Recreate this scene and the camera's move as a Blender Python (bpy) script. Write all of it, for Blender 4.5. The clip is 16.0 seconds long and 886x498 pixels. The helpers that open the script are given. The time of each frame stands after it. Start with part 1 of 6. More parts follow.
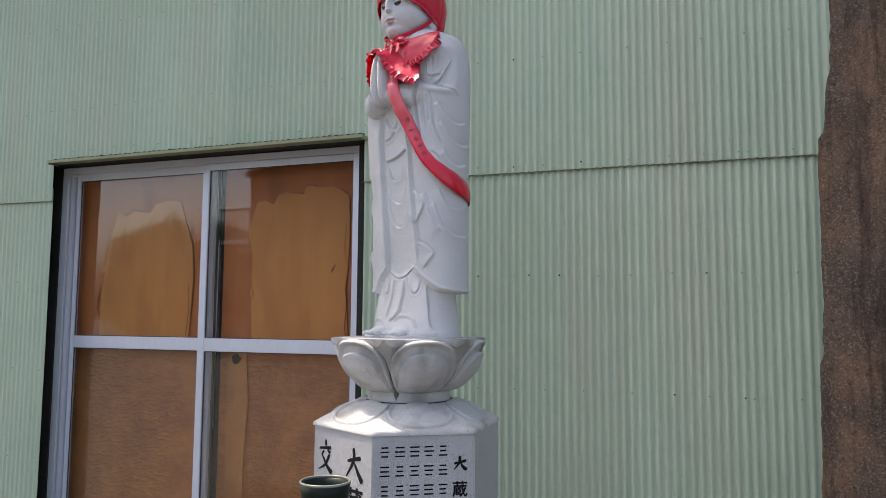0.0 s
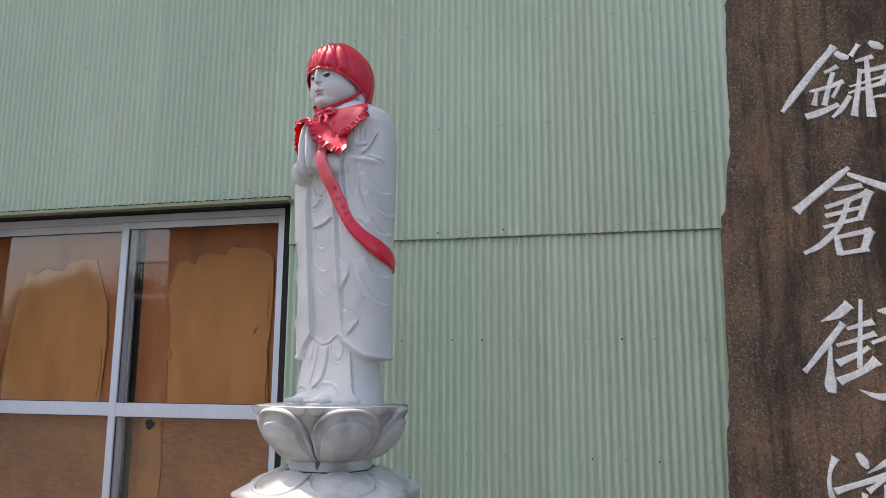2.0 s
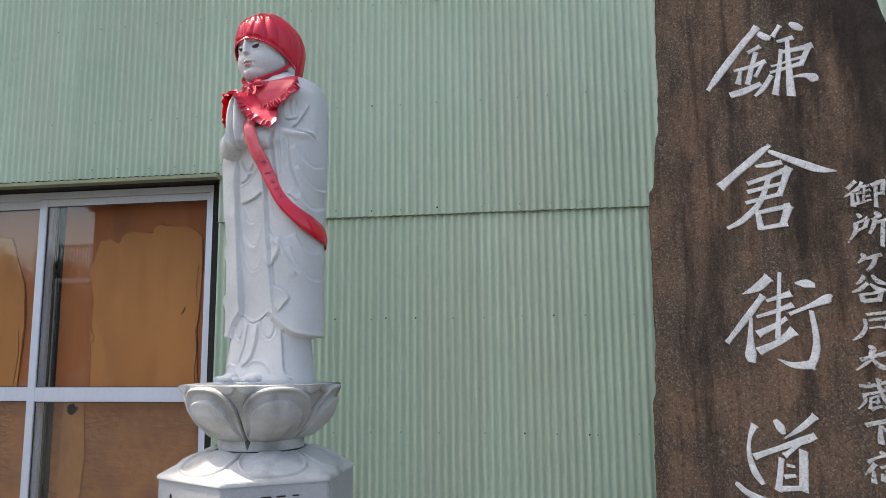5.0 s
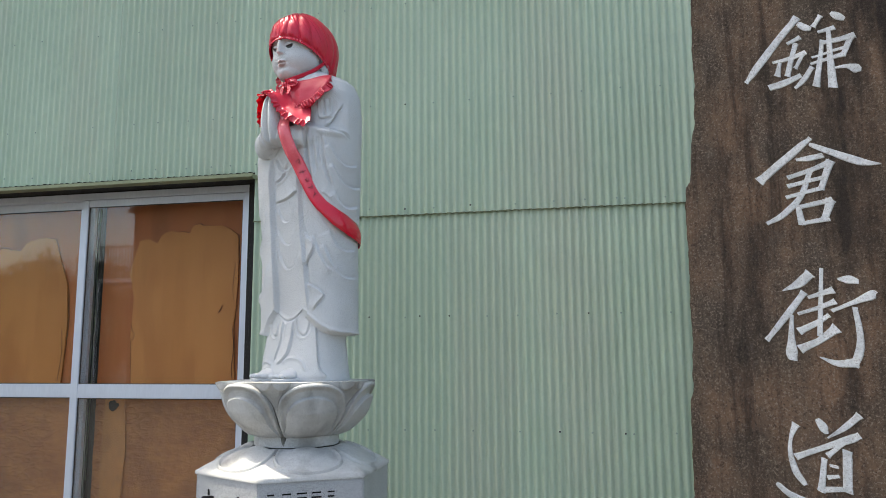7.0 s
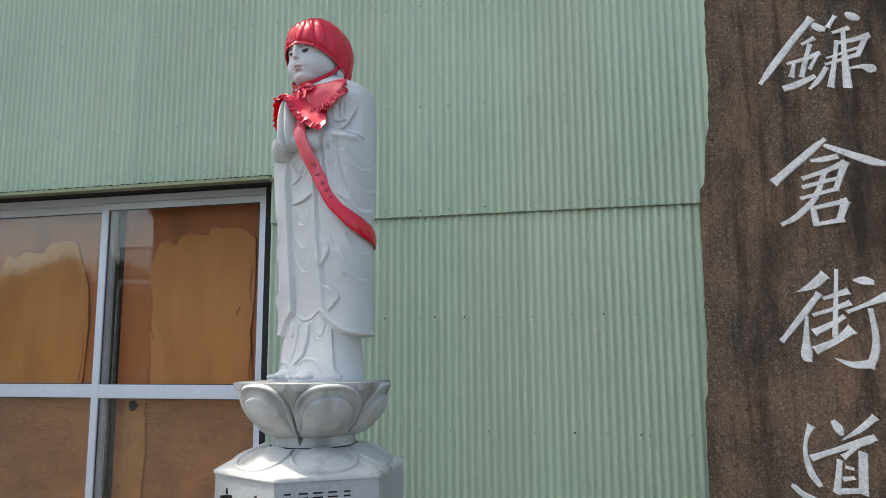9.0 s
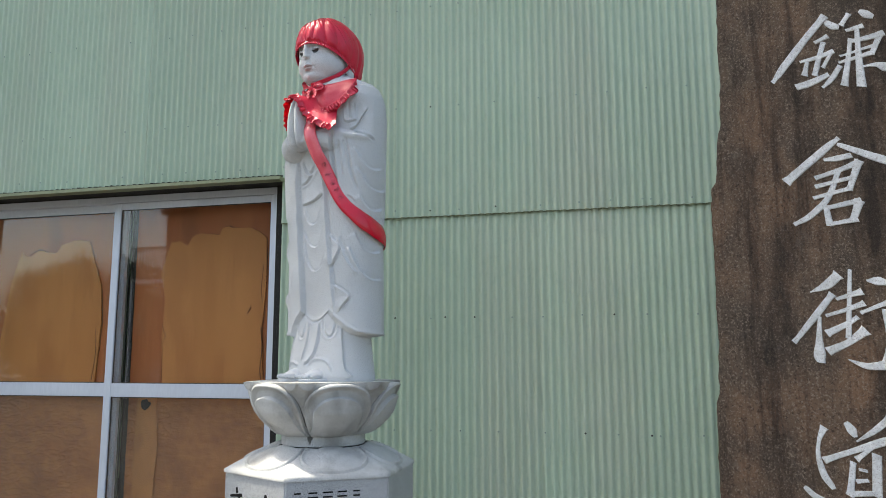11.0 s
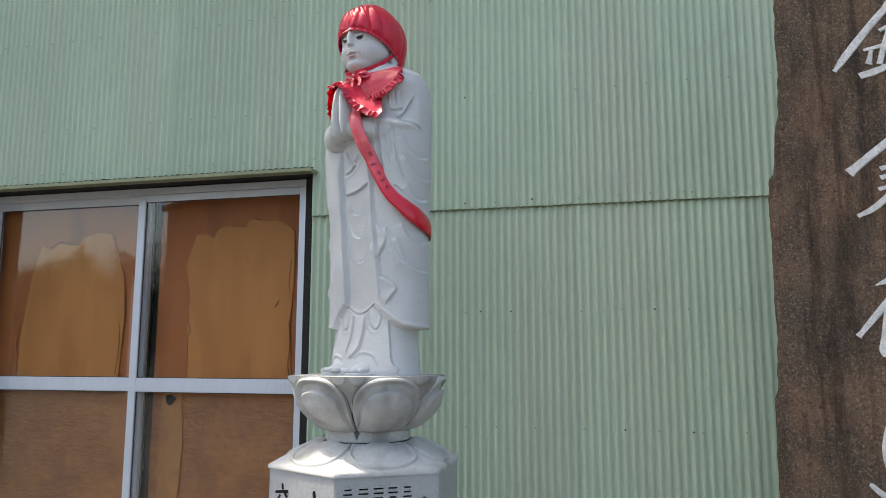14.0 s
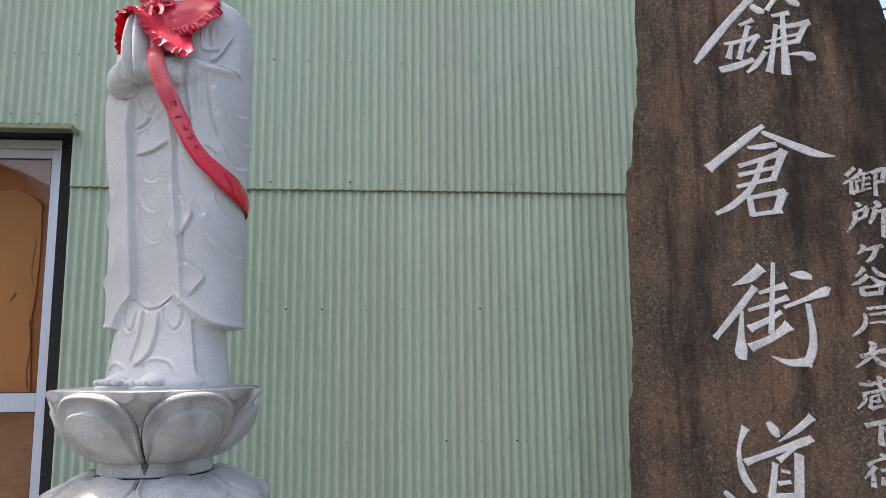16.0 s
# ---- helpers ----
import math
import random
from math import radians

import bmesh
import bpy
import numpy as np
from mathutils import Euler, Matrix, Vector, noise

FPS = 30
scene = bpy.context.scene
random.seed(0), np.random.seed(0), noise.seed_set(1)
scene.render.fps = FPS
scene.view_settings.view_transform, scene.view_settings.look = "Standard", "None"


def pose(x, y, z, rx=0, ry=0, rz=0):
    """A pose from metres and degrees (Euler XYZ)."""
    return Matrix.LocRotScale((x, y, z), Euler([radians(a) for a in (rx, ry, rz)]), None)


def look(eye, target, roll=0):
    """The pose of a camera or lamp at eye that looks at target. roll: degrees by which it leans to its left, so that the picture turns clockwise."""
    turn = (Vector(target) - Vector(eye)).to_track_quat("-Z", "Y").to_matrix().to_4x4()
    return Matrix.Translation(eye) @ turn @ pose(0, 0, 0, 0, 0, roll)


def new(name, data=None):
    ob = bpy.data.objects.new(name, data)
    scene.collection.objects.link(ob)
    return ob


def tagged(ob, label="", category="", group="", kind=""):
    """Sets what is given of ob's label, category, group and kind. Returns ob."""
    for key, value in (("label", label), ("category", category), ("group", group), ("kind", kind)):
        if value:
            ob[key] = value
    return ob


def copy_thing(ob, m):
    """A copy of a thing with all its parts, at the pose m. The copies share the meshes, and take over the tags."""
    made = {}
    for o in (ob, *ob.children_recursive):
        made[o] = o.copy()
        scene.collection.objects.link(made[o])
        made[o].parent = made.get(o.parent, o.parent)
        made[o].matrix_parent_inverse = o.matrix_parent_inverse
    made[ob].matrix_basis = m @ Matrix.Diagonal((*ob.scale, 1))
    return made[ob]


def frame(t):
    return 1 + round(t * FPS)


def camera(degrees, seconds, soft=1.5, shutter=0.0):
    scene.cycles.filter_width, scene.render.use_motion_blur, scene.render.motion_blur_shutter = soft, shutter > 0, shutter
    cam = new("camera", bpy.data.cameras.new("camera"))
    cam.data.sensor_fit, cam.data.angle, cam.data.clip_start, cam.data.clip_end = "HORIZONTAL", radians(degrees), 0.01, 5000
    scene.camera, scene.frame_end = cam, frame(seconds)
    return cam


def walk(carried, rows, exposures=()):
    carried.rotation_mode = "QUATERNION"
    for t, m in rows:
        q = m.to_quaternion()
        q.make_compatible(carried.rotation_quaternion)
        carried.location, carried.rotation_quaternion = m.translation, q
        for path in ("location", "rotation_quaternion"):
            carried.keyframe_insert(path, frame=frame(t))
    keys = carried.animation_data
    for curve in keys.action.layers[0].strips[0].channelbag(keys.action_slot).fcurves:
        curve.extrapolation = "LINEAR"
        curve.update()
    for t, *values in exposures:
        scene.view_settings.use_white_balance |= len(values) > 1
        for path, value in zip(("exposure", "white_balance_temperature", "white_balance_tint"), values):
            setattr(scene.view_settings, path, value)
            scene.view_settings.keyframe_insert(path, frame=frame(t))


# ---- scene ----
cam = camera(61.2, 16.0, soft=0.75)
PATH = [
    (0, (0.032, 0.033, 1.446), (-0.65, 1.905, 1.627), 0.4),
    (0.5, (0.042, 0.01, 1.463), (-0.627, 1.885, 1.656), 0.1),
    (1, (0.049, 0.0, 1.482), (-0.596, 1.875, 1.748), 0.3),
    (1.5, (0.049, -0.008, 1.476), (-0.551, 1.874, 1.788), 0.4),
    (2, (0.045, -0.011, 1.48), (-0.44, 1.901, 1.809), 0.4),
    (2.5, (0.038, -0.013, 1.481), (-0.358, 1.918, 1.815), 0.3),
    (3, (0.043, -0.007, 1.471), (-0.281, 1.938, 1.806), 0.2),
    (3.5, (0.052, 0.005, 1.471), (-0.227, 1.961, 1.779), -0.3),
    (6, (0.05, 0.01, 1.452), (-0.318, 1.956, 1.735), -0.3),
    (6.5, (0.046, 0.012, 1.453), (-0.344, 1.953, 1.736), -0.2),
    (7, (0.052, 0.014, 1.453), (-0.357, 1.951, 1.737), -0.3),
    (7.5, (0.051, 0.007, 1.455), (-0.371, 1.941, 1.739), -0.3),
    (8, (0.058, 0.0, 1.457), (-0.375, 1.932, 1.739), -0.3),
    (8.5, (0.061, -0.003, 1.455), (-0.382, 1.927, 1.739), -0.3),
    (11, (0.067, 0.002, 1.454), (-0.415, 1.922, 1.74), -0.1),
    (11.5, (0.062, -0.001, 1.455), (-0.427, 1.918, 1.739), -0.1),
    (12, (0.063, -0.002, 1.454), (-0.431, 1.915, 1.739), -0.1),
    (12.5, (0.067, -0.004, 1.453), (-0.433, 1.912, 1.737), -0.1),
    (13, (0.06, -0.005, 1.45), (-0.433, 1.913, 1.733), 0.0),
    (13.5, (0.014, 0.002, 1.451), (-0.451, 1.927, 1.731), 0.1),
    (14, (-0.103, 0.016, 1.441), (-0.577, 1.938, 1.722), 0.1),
    (14.5, (-0.168, 0.075, 1.428), (-0.504, 2.026, 1.709), 0.5),
    (15, (-0.206, 0.229, 1.421), (-0.382, 2.201, 1.7), -0.0),
    (15.5, (-0.269, 0.342, 1.428), (-0.282, 2.324, 1.694), -0.7),
    (16, (-0.383, 0.372, 1.452), (-0.203, 2.344, 1.735), -0.4),
]
EXPOSURES = [(0.0, 1.31, 7350, 15), (2.5, 1.38, 7350, 14), (3.7, 1.44, 7300, 14), (5.8, 1.44, 7200, 7), (8.7, 1.41, 7200, 5), (13.0, 1.38, 7200, 4), (14.3, 1.35, 7300, 8), (15.5, 1.37, 7300, 12), (16.0, 1.4, 7250, 13)]
walk(cam, [(t, look(eye, target, roll)) for t, eye, target, roll in PATH], EXPOSURES)

# ---- world, sun ----
SUN_AZ, SUN_EL = radians(173), radians(65)
sky_world = bpy.data.worlds.new("sky")
scene.world = sky_world
sky_world.use_nodes = True
wn = sky_world.node_tree.nodes
sky = wn.new("ShaderNodeTexSky")
sky.sky_type, sky.sun_disc = "NISHITA", False
sky.sun_elevation, sky.sun_rotation = SUN_EL, radians(90) - SUN_AZ
sky.dust_density, sky.air_density = 4.0, 1.0
sky_world.node_tree.links.new(sky.outputs[0], wn["Background"].inputs[0])
wn["Background"].inputs[1].default_value = 0.15
sun = new("sun", bpy.data.lights.new("sun", "SUN"))
sun.data.energy, sun.data.angle, sun.data.color = 3.0, radians(0.6), (1.0, 0.95, 0.88)
sun_dir = Vector((math.cos(SUN_EL) * math.cos(SUN_AZ), math.cos(SUN_EL) * math.sin(SUN_AZ), math.sin(SUN_EL)))
sun.matrix_world = look(sun_dir * 20, (0, 0, 0))


# ---- materials ----
def material(name, dark, light, rough=0.6, metal=0.0, broad=3.0, fine=60.0, stretch=(1, 1, 1), bump=0.1, bump_fine=None,
             mix=0.5, specks=None, streaks=None, coat=0.0, random_tone=0.0, lo=0.3, hi=0.7, streak_from=0.5):
    """Two scales of tone, fine relief; specks=(scale, colour, amount), streaks=(scale, colour, amount, stretch)."""
    m = bpy.data.materials.new(name)
    m.use_nodes = True
    nt = m.node_tree
    N, L = nt.nodes, nt.links
    bsdf = N["Principled BSDF"]
    tc = N.new("ShaderNodeTexCoord")
    mp = N.new("ShaderNodeMapping")
    mp.inputs["Scale"].default_value = stretch
    L.new(tc.outputs["Object"], mp.inputs[0])

    def tex(scale, detail=4.0, vec=None):
        n = N.new("ShaderNodeTexNoise")
        n.inputs["Scale"].default_value, n.inputs["Detail"].default_value = scale, detail
        L.new(vec or mp.outputs[0], n.inputs["Vector"])
        return n.outputs["Fac"]

    def mixed(fac, a, b):
        n = N.new("ShaderNodeMix")
        n.data_type = "RGBA"
        for sock, v in ((n.inputs[0], fac), (n.inputs[6], a), (n.inputs[7], b)):
            if isinstance(v, tuple):
                sock.default_value = (*v, 1)
            elif isinstance(v, (int, float)):
                sock.default_value = v
            else:
                L.new(v, sock)
        return n.outputs[2]

    def ranged(v, a, b, c=0.0, d=1.0):
        n = N.new("ShaderNodeMapRange")
        for i, x in enumerate((a, b, c, d)):
            n.inputs[i + 1].default_value = x
        L.new(v, n.inputs[0])
        return n.outputs[0]

    f1, f2 = tex(broad), tex(fine, 6.0)
    both = N.new("ShaderNodeMath")
    both.operation = "MULTIPLY_ADD"
    both.inputs[1].default_value = 1 - mix
    L.new(f1, both.inputs[0])
    sc = N.new("ShaderNodeMath")
    sc.operation = "MULTIPLY"
    sc.inputs[1].default_value = mix
    L.new(f2, sc.inputs[0])
    L.new(sc.outputs[0], both.inputs[2])
    colour = mixed(ranged(both.outputs[0], lo, hi), dark, light)
    if streaks:
        s, c, amount, st = streaks
        m2 = N.new("ShaderNodeMapping")
        m2.inputs["Scale"].default_value = st
        L.new(tc.outputs["Object"], m2.inputs[0])
        colour = mixed(ranged(tex(s, 5.0, m2.outputs[0]), streak_from, streak_from + 0.2, 0.0, amount), colour, c)
    if specks:
        s, c, amount = specks
        colour = mixed(ranged(tex(s, 2.0), 0.56, 0.66, 0.0, amount), colour, c)
    if random_tone:
        oi = N.new("ShaderNodeObjectInfo")
        hsv = N.new("ShaderNodeHueSaturation")
        L.new(ranged(oi.outputs["Random"], 0, 1, 1 - random_tone, 1 + random_tone), hsv.inputs["Value"])
        L.new(colour, hsv.inputs["Color"])
        colour = hsv.outputs[0]
    L.new(colour, bsdf.inputs["Base Color"])
    L.new(ranged(f2, 0.3, 0.7, max(rough - 0.1, 0.02), min(rough + 0.1, 1.0)), bsdf.inputs["Roughness"])
    bsdf.inputs["Metallic"].default_value = metal
    bsdf.inputs["Coat Weight"].default_value = coat
    if bump:
        b = N.new("ShaderNodeBump")
        b.inputs["Strength"].default_value, b.inputs["Distance"].default_value = bump, 0.004
        L.new(tex(bump_fine or fine, 5.0), b.inputs["Height"])
        L.new(b.outputs[0], bsdf.inputs["Normal"])
    return m


GRANITE = material("pale granite", (0.44, 0.452, 0.462), (0.75, 0.768, 0.785), 0.74, broad=5, fine=300, mix=0.7,
                   specks=(500, (0.12, 0.125, 0.135), 0.72), bump=0.5, bump_fine=260)
GRANITE_WORN = material("weathered granite", (0.37, 0.368, 0.36), (0.70, 0.70, 0.69), 0.75, broad=7, fine=280, mix=0.6,
                        specks=(490, (0.10, 0.10, 0.10), 0.62), streaks=(9, (0.16, 0.15, 0.135), 0.62, (1, 1, 0.55)), bump=0.45, bump_fine=240)
GRANITE_POLISHED = material("honed granite", (0.235, 0.245, 0.262), (0.55, 0.56, 0.58), 0.45, broad=6, fine=300, mix=0.75,
                            specks=(460, (0.08, 0.08, 0.09), 0.7), bump=0.12, bump_fine=300)
EYE_PAINT = material("dark eye paint", (0.012, 0.012, 0.014), (0.03, 0.03, 0.03), 0.45, bump=0)
LIP_STONE = material("faded lip paint", (0.42, 0.33, 0.32), (0.52, 0.42, 0.41), 0.65, fine=150, specks=(330, (0.15, 0.13, 0.13), 0.6), bump=0.2)
GREEN_STEEL = material("green painted steel", (0.42, 0.52, 0.385), (0.50, 0.595, 0.455), 0.56, broad=1.6, fine=14, mix=0.35,
                       streaks=(3.2, (0.48, 0.515, 0.40), 0.6, (1, 1, 0.10)), specks=(45, (0.34, 0.44, 0.33), 0.16), bump=0.04, bump_fine=90, random_tone=0.05)
GREEN_TRIM = material("faded olive trim", (0.20, 0.22, 0.12), (0.33, 0.35, 0.21), 0.55, broad=6, fine=60, bump=0.1)
EDGE_DIRT = material("mossy sheet edge", (0.10, 0.11, 0.055), (0.27, 0.29, 0.17), 0.8, broad=20, fine=90, bump=0.3)
ALUMINIUM = material("satin aluminium", (0.60, 0.63, 0.69), (0.72, 0.75, 0.81), 0.42, metal=0.25, broad=4, fine=90, stretch=(1, 1, 0.2), bump=0.03)
DARK_WOOD = material("tarred dark wood", (0.008, 0.007, 0.006), (0.028, 0.025, 0.022), 0.85, broad=9, fine=70, stretch=(1, 1, 0.5), bump=0.4,
                     specks=(170, (0.10, 0.095, 0.085), 0.35))
PLY_DARK = material("reddish plywood veneer", (0.43, 0.112, 0.028), (0.58, 0.190, 0.054), 0.6, broad=3, fine=40, stretch=(3, 3, 0.22), bump=0.12,
                    streaks=(5, (0.20, 0.07, 0.024), 0.40, (1.2, 1.2, 0.35)))
PLY_LIGHT = material("pale plywood core", (0.54, 0.195, 0.046), (0.72, 0.295, 0.082), 0.6, broad=1.6, fine=46, stretch=(4, 4, 0.14), mix=0.42, bump=0.2, lo=0.28, hi=0.72,
                     streaks=(5, (0.46, 0.15, 0.036), 0.55, (1.2, 1.2, 0.5)))
PLY_PALE = material("bare yellow plywood", (0.38, 0.145, 0.036), (0.54, 0.220, 0.057), 0.65, broad=5, fine=40, stretch=(1, 1, 0.6), bump=0.3,
                    streaks=(9, (0.30, 0.11, 0.03), 0.7, (1, 1, 0.7)))
PLY_STAINED = material("water-stained plywood", (0.27, 0.086, 0.020), (0.50, 0.187, 0.047), 0.6, broad=4, fine=22, stretch=(1, 1, 1.6), mix=0.5, bump=1.0, bump_fine=26,
                       streaks=(6, (0.24, 0.085, 0.026), 0.6, (1, 1, 0.7)))
INNER_GREY = material("grey green inner lining", (0.06, 0.065, 0.055), (0.12, 0.125, 0.105), 0.7, broad=4, fine=40, stretch=(1, 1, 0.2), bump=0.05)
# dark brown of the veneer splits and of the shadow painted along the tears
TEAR_SHADE_AND_SPLIT = material("dark brown tear shade and split", (0.12, 0.042, 0.016), (0.27, 0.10, 0.036), 0.7, broad=14, fine=60, bump=0.1)
# black shared by mould, seam dirt and the shade painted in the collar gap
STAIN_AND_GAP_SHADE = material("black mould, dirt and gap shade", (0.006, 0.008, 0.007), (0.02, 0.02, 0.018), 0.9, bump=0.2)
MOSS_GRIME = material("grey-brown grime", (0.045, 0.045, 0.04), (0.20, 0.195, 0.18), 0.9, broad=60, fine=300, bump=0.3)
RED_VINYL = material("red coated cloth", (0.54, 0.005, 0.032), (0.66, 0.010, 0.048), 0.34, broad=12, fine=240, bump=0.06)
RED_FADED = material("faded red coated cloth", (0.53, 0.014, 0.046), (0.65, 0.045, 0.082), 0.36, broad=10, fine=240, bump=0.06, coat=0.06)
RED_THIN = material("thin red cloth, light shining through", (0.60, 0.004, 0.020), (0.70, 0.008, 0.030), 0.4, broad=10, fine=240, bump=0.05)
_t = RED_THIN.node_tree
_through, _both = _t.nodes.new("ShaderNodeBsdfTranslucent"), _t.nodes.new("ShaderNodeMixShader")
_through.inputs[0].default_value, _both.inputs[0].default_value = (0.85, 0.012, 0.03, 1), 0.55
_t.links.new(_t.nodes["Principled BSDF"].outputs[0], _both.inputs[1])
_t.links.new(_through.outputs[0], _both.inputs[2])
_t.links.new(_both.outputs[0], _t.nodes["Material Output"].inputs[0])
RED_SATIN = material("pale to deep red satin", (0.76, 0.085, 0.120), (0.88, 0.190, 0.220), 0.20, broad=6, fine=200, bump=0.04, coat=0.2)
_t = RED_SATIN.node_tree  # paler towards the shoulder, deep red where it wraps behind
_xyz, _fac, _mix = _t.nodes.new("ShaderNodeSeparateXYZ"), _t.nodes.new("ShaderNodeMapRange"), _t.nodes.new("ShaderNodeMix")
_mix.data_type = "RGBA"
_t.links.new(_t.nodes["Texture Coordinate"].outputs["Object"], _xyz.inputs[0])
_t.links.new(_xyz.outputs["Z"], _fac.inputs[0])
_fac.inputs[1].default_value, _fac.inputs[2].default_value = 0.55, 0.74
_t.links.new(_fac.outputs[0], _mix.inputs[0])
_mix.inputs[6].default_value = (0.64, 0.004, 0.030, 1)
_t.links.new(_t.nodes["Principled BSDF"].inputs["Base Color"].links[0].from_socket, _mix.inputs[7])
_t.links.new(_mix.outputs[2], _t.nodes["Principled BSDF"].inputs["Base Color"])
INK = material("black ink", (0.012, 0.010, 0.012), (0.03, 0.025, 0.03), 0.5, bump=0)
def weathered_stone(name):
    """Brown standing stone: reddish and grey zones, dark run-off stains of uneven length, coarse grain and pits."""
    m = bpy.data.materials.new(name)
    m.use_nodes = True
    N, L = m.node_tree.nodes, m.node_tree.links
    bsdf = N["Principled BSDF"]
    tc = N.new("ShaderNodeTexCoord")

    def noise_at(scale, detail, stretch, rough=0.55, shift=0.0):
        mp = N.new("ShaderNodeMapping")
        mp.inputs["Scale"].default_value, mp.inputs["Location"].default_value = stretch, (shift, 0, shift)
        L.new(tc.outputs["Object"], mp.inputs[0])
        n = N.new("ShaderNodeTexNoise")
        n.inputs["Scale"].default_value, n.inputs["Detail"].default_value, n.inputs["Roughness"].default_value = scale, detail, rough
        L.new(mp.outputs[0], n.inputs["Vector"])
        return n.outputs["Fac"]

    def ranged(v, a, b, c=0.0, d=1.0):
        n = N.new("ShaderNodeMapRange")
        for i, x in enumerate((a, b, c, d)):
            n.inputs[i + 1].default_value = x
        L.new(v, n.inputs[0])
        return n.outputs[0]

    def mixed(fac, a, b, how="MIX"):
        n = N.new("ShaderNodeMix")
        n.data_type, n.blend_type = "RGBA", how
        L.new(fac, n.inputs[0]) if not isinstance(fac, float) else None
        if isinstance(fac, float):
            n.inputs[0].default_value = fac
        for sock, v in ((n.inputs[6], a), (n.inputs[7], b)):
            if isinstance(v, tuple):
                sock.default_value = (*v, 1)
            else:
                L.new(v, sock)
        return n.outputs[2]

    zones = mixed(ranged(noise_at(3.0, 4, (1.3, 1, 0.6), 0.6), 0.38, 0.60), (0.160, 0.118, 0.087), (0.285, 0.172, 0.110))
    zones = mixed(ranged(noise_at(7, 5, (1.2, 1, 0.8), 0.6, 3.0), 0.42, 0.62, 0.0, 0.75), zones, (0.108, 0.085, 0.067))
    grain = noise_at(125, 7, (1, 1, 0.9), 0.8)
    zones = mixed(ranged(grain, 0.48, 0.38, 0.0, 0.70), zones, (0.040, 0.028, 0.022))
    zones = mixed(ranged(noise_at(170, 5, (1, 1, 1), 0.75, 1.0), 0.53, 0.61, 0.0, 0.75), zones, (0.42, 0.33, 0.26))
    zones = mixed(ranged(noise_at(11, 5, (1.0, 1, 1.0), 0.7, 5.0), 0.60, 0.72, 0.0, 0.35), zones, (0.30, 0.27, 0.24))
    stain = noise_at(3.8, 7, (1.9, 1, 0.42), 0.68, 7.3)
    # one wide black stain runs down from the shoulder of the stone
    sep = N.new("ShaderNodeSeparateXYZ")
    L.new(tc.outputs["Object"], sep.inputs[0])
    wide = N.new("ShaderNodeMath")
    wide.operation = "MULTIPLY"
    L.new(ranged(sep.outputs["X"], 0.10, 0.30), wide.inputs[0])
    L.new(ranged(sep.outputs["Z"], 1.90, 2.50, 0.0, 0.19), wide.inputs[1])
    more = N.new("ShaderNodeMath")
    L.new(stain, more.inputs[0])
    L.new(wide.outputs[0], more.inputs[1])
    less = N.new("ShaderNodeMath")  # the run-off thins out towards the foot
    L.new(more.outputs[0], less.inputs[0])
    L.new(ranged(sep.outputs["Z"], 1.0, 1.9, -0.055, 0.0), less.inputs[1])
    stain = less.outputs[0]
    zones = mixed(ranged(stain, 0.49, 0.64, 0.0, 0.85), zones, (0.030, 0.022, 0.019))
    fine_runs = noise_at(13, 4, (2.0, 1, 0.12), 0.6, 2.0)
    zones = mixed(ranged(fine_runs, 0.53, 0.66, 0.0, 0.55), zones, (0.026, 0.019, 0.017))
    L.new(zones, bsdf.inputs["Base Color"])
    L.new(ranged(grain, 0.3, 0.7, 0.95, 0.72), bsdf.inputs["Roughness"])
    bsdf.inputs["Specular IOR Level"].default_value = 0.3
    b1 = N.new("ShaderNodeBump")
    b1.inputs["Strength"].default_value, b1.inputs["Distance"].default_value = 1.0, 0.026
    L.new(noise_at(48, 7, (1, 1, 1), 0.7), b1.inputs["Height"])
    b2 = N.new("ShaderNodeBump")
    b2.inputs["Strength"].default_value, b2.inputs["Distance"].default_value = 1.0, 0.007
    L.new(grain, b2.inputs["Height"])
    L.new(b1.outputs[0], b2.inputs["Normal"])
    L.new(b2.outputs[0], bsdf.inputs["Normal"])
    return m


BASALT = weathered_stone("brown weathered basalt")
WHITE_PAINT = material("chipped white paint", (0.40, 0.41, 0.42), (0.76, 0.77, 0.78), 0.7, broad=14, fine=110, mix=0.5,
                       specks=(260, (0.24, 0.20, 0.18), 0.55), bump=0.5)
WORN_PAINT = material("thin worn white paint", (0.26, 0.25, 0.245), (0.62, 0.62, 0.62), 0.75, broad=22, fine=130, mix=0.55,
                      specks=(140, (0.10, 0.075, 0.06), 0.85), bump=0.5)
BLACK_PAINT = material("black letter paint", (0.005, 0.005, 0.006), (0.012, 0.012, 0.013), 0.85, fine=90, bump=0.05)
SCREW_DARK = material("rusted screw", (0.03, 0.028, 0.024), (0.07, 0.06, 0.05), 0.6, bump=0)
SCREW_GREEN = material("painted screw", (0.20, 0.27, 0.22), (0.34, 0.42, 0.35), 0.5, bump=0)
VASE_GREEN = material("dark green enamel", (0.006, 0.010, 0.007), (0.014, 0.022, 0.016), 0.4, bump=0.02)
VASE_RIM = material("worn pale rim", (0.12, 0.13, 0.11), (0.26, 0.27, 0.23), 0.4, fine=120, bump=0.1)
MAROON = material("maroon painted steel", (0.075, 0.030, 0.032), (0.11, 0.045, 0.046), 0.5, broad=4, fine=50, bump=0.05)
CONCRETE = material("grey concrete ground", (0.055, 0.050, 0.043), (0.095, 0.088, 0.077), 0.85, broad=0.6, fine=18, bump=0.4, bump_fine=60)
ASPHALT = material("road asphalt", (0.04, 0.04, 0.042), (0.07, 0.07, 0.07), 0.85, broad=0.5, fine=70, bump=0.5)
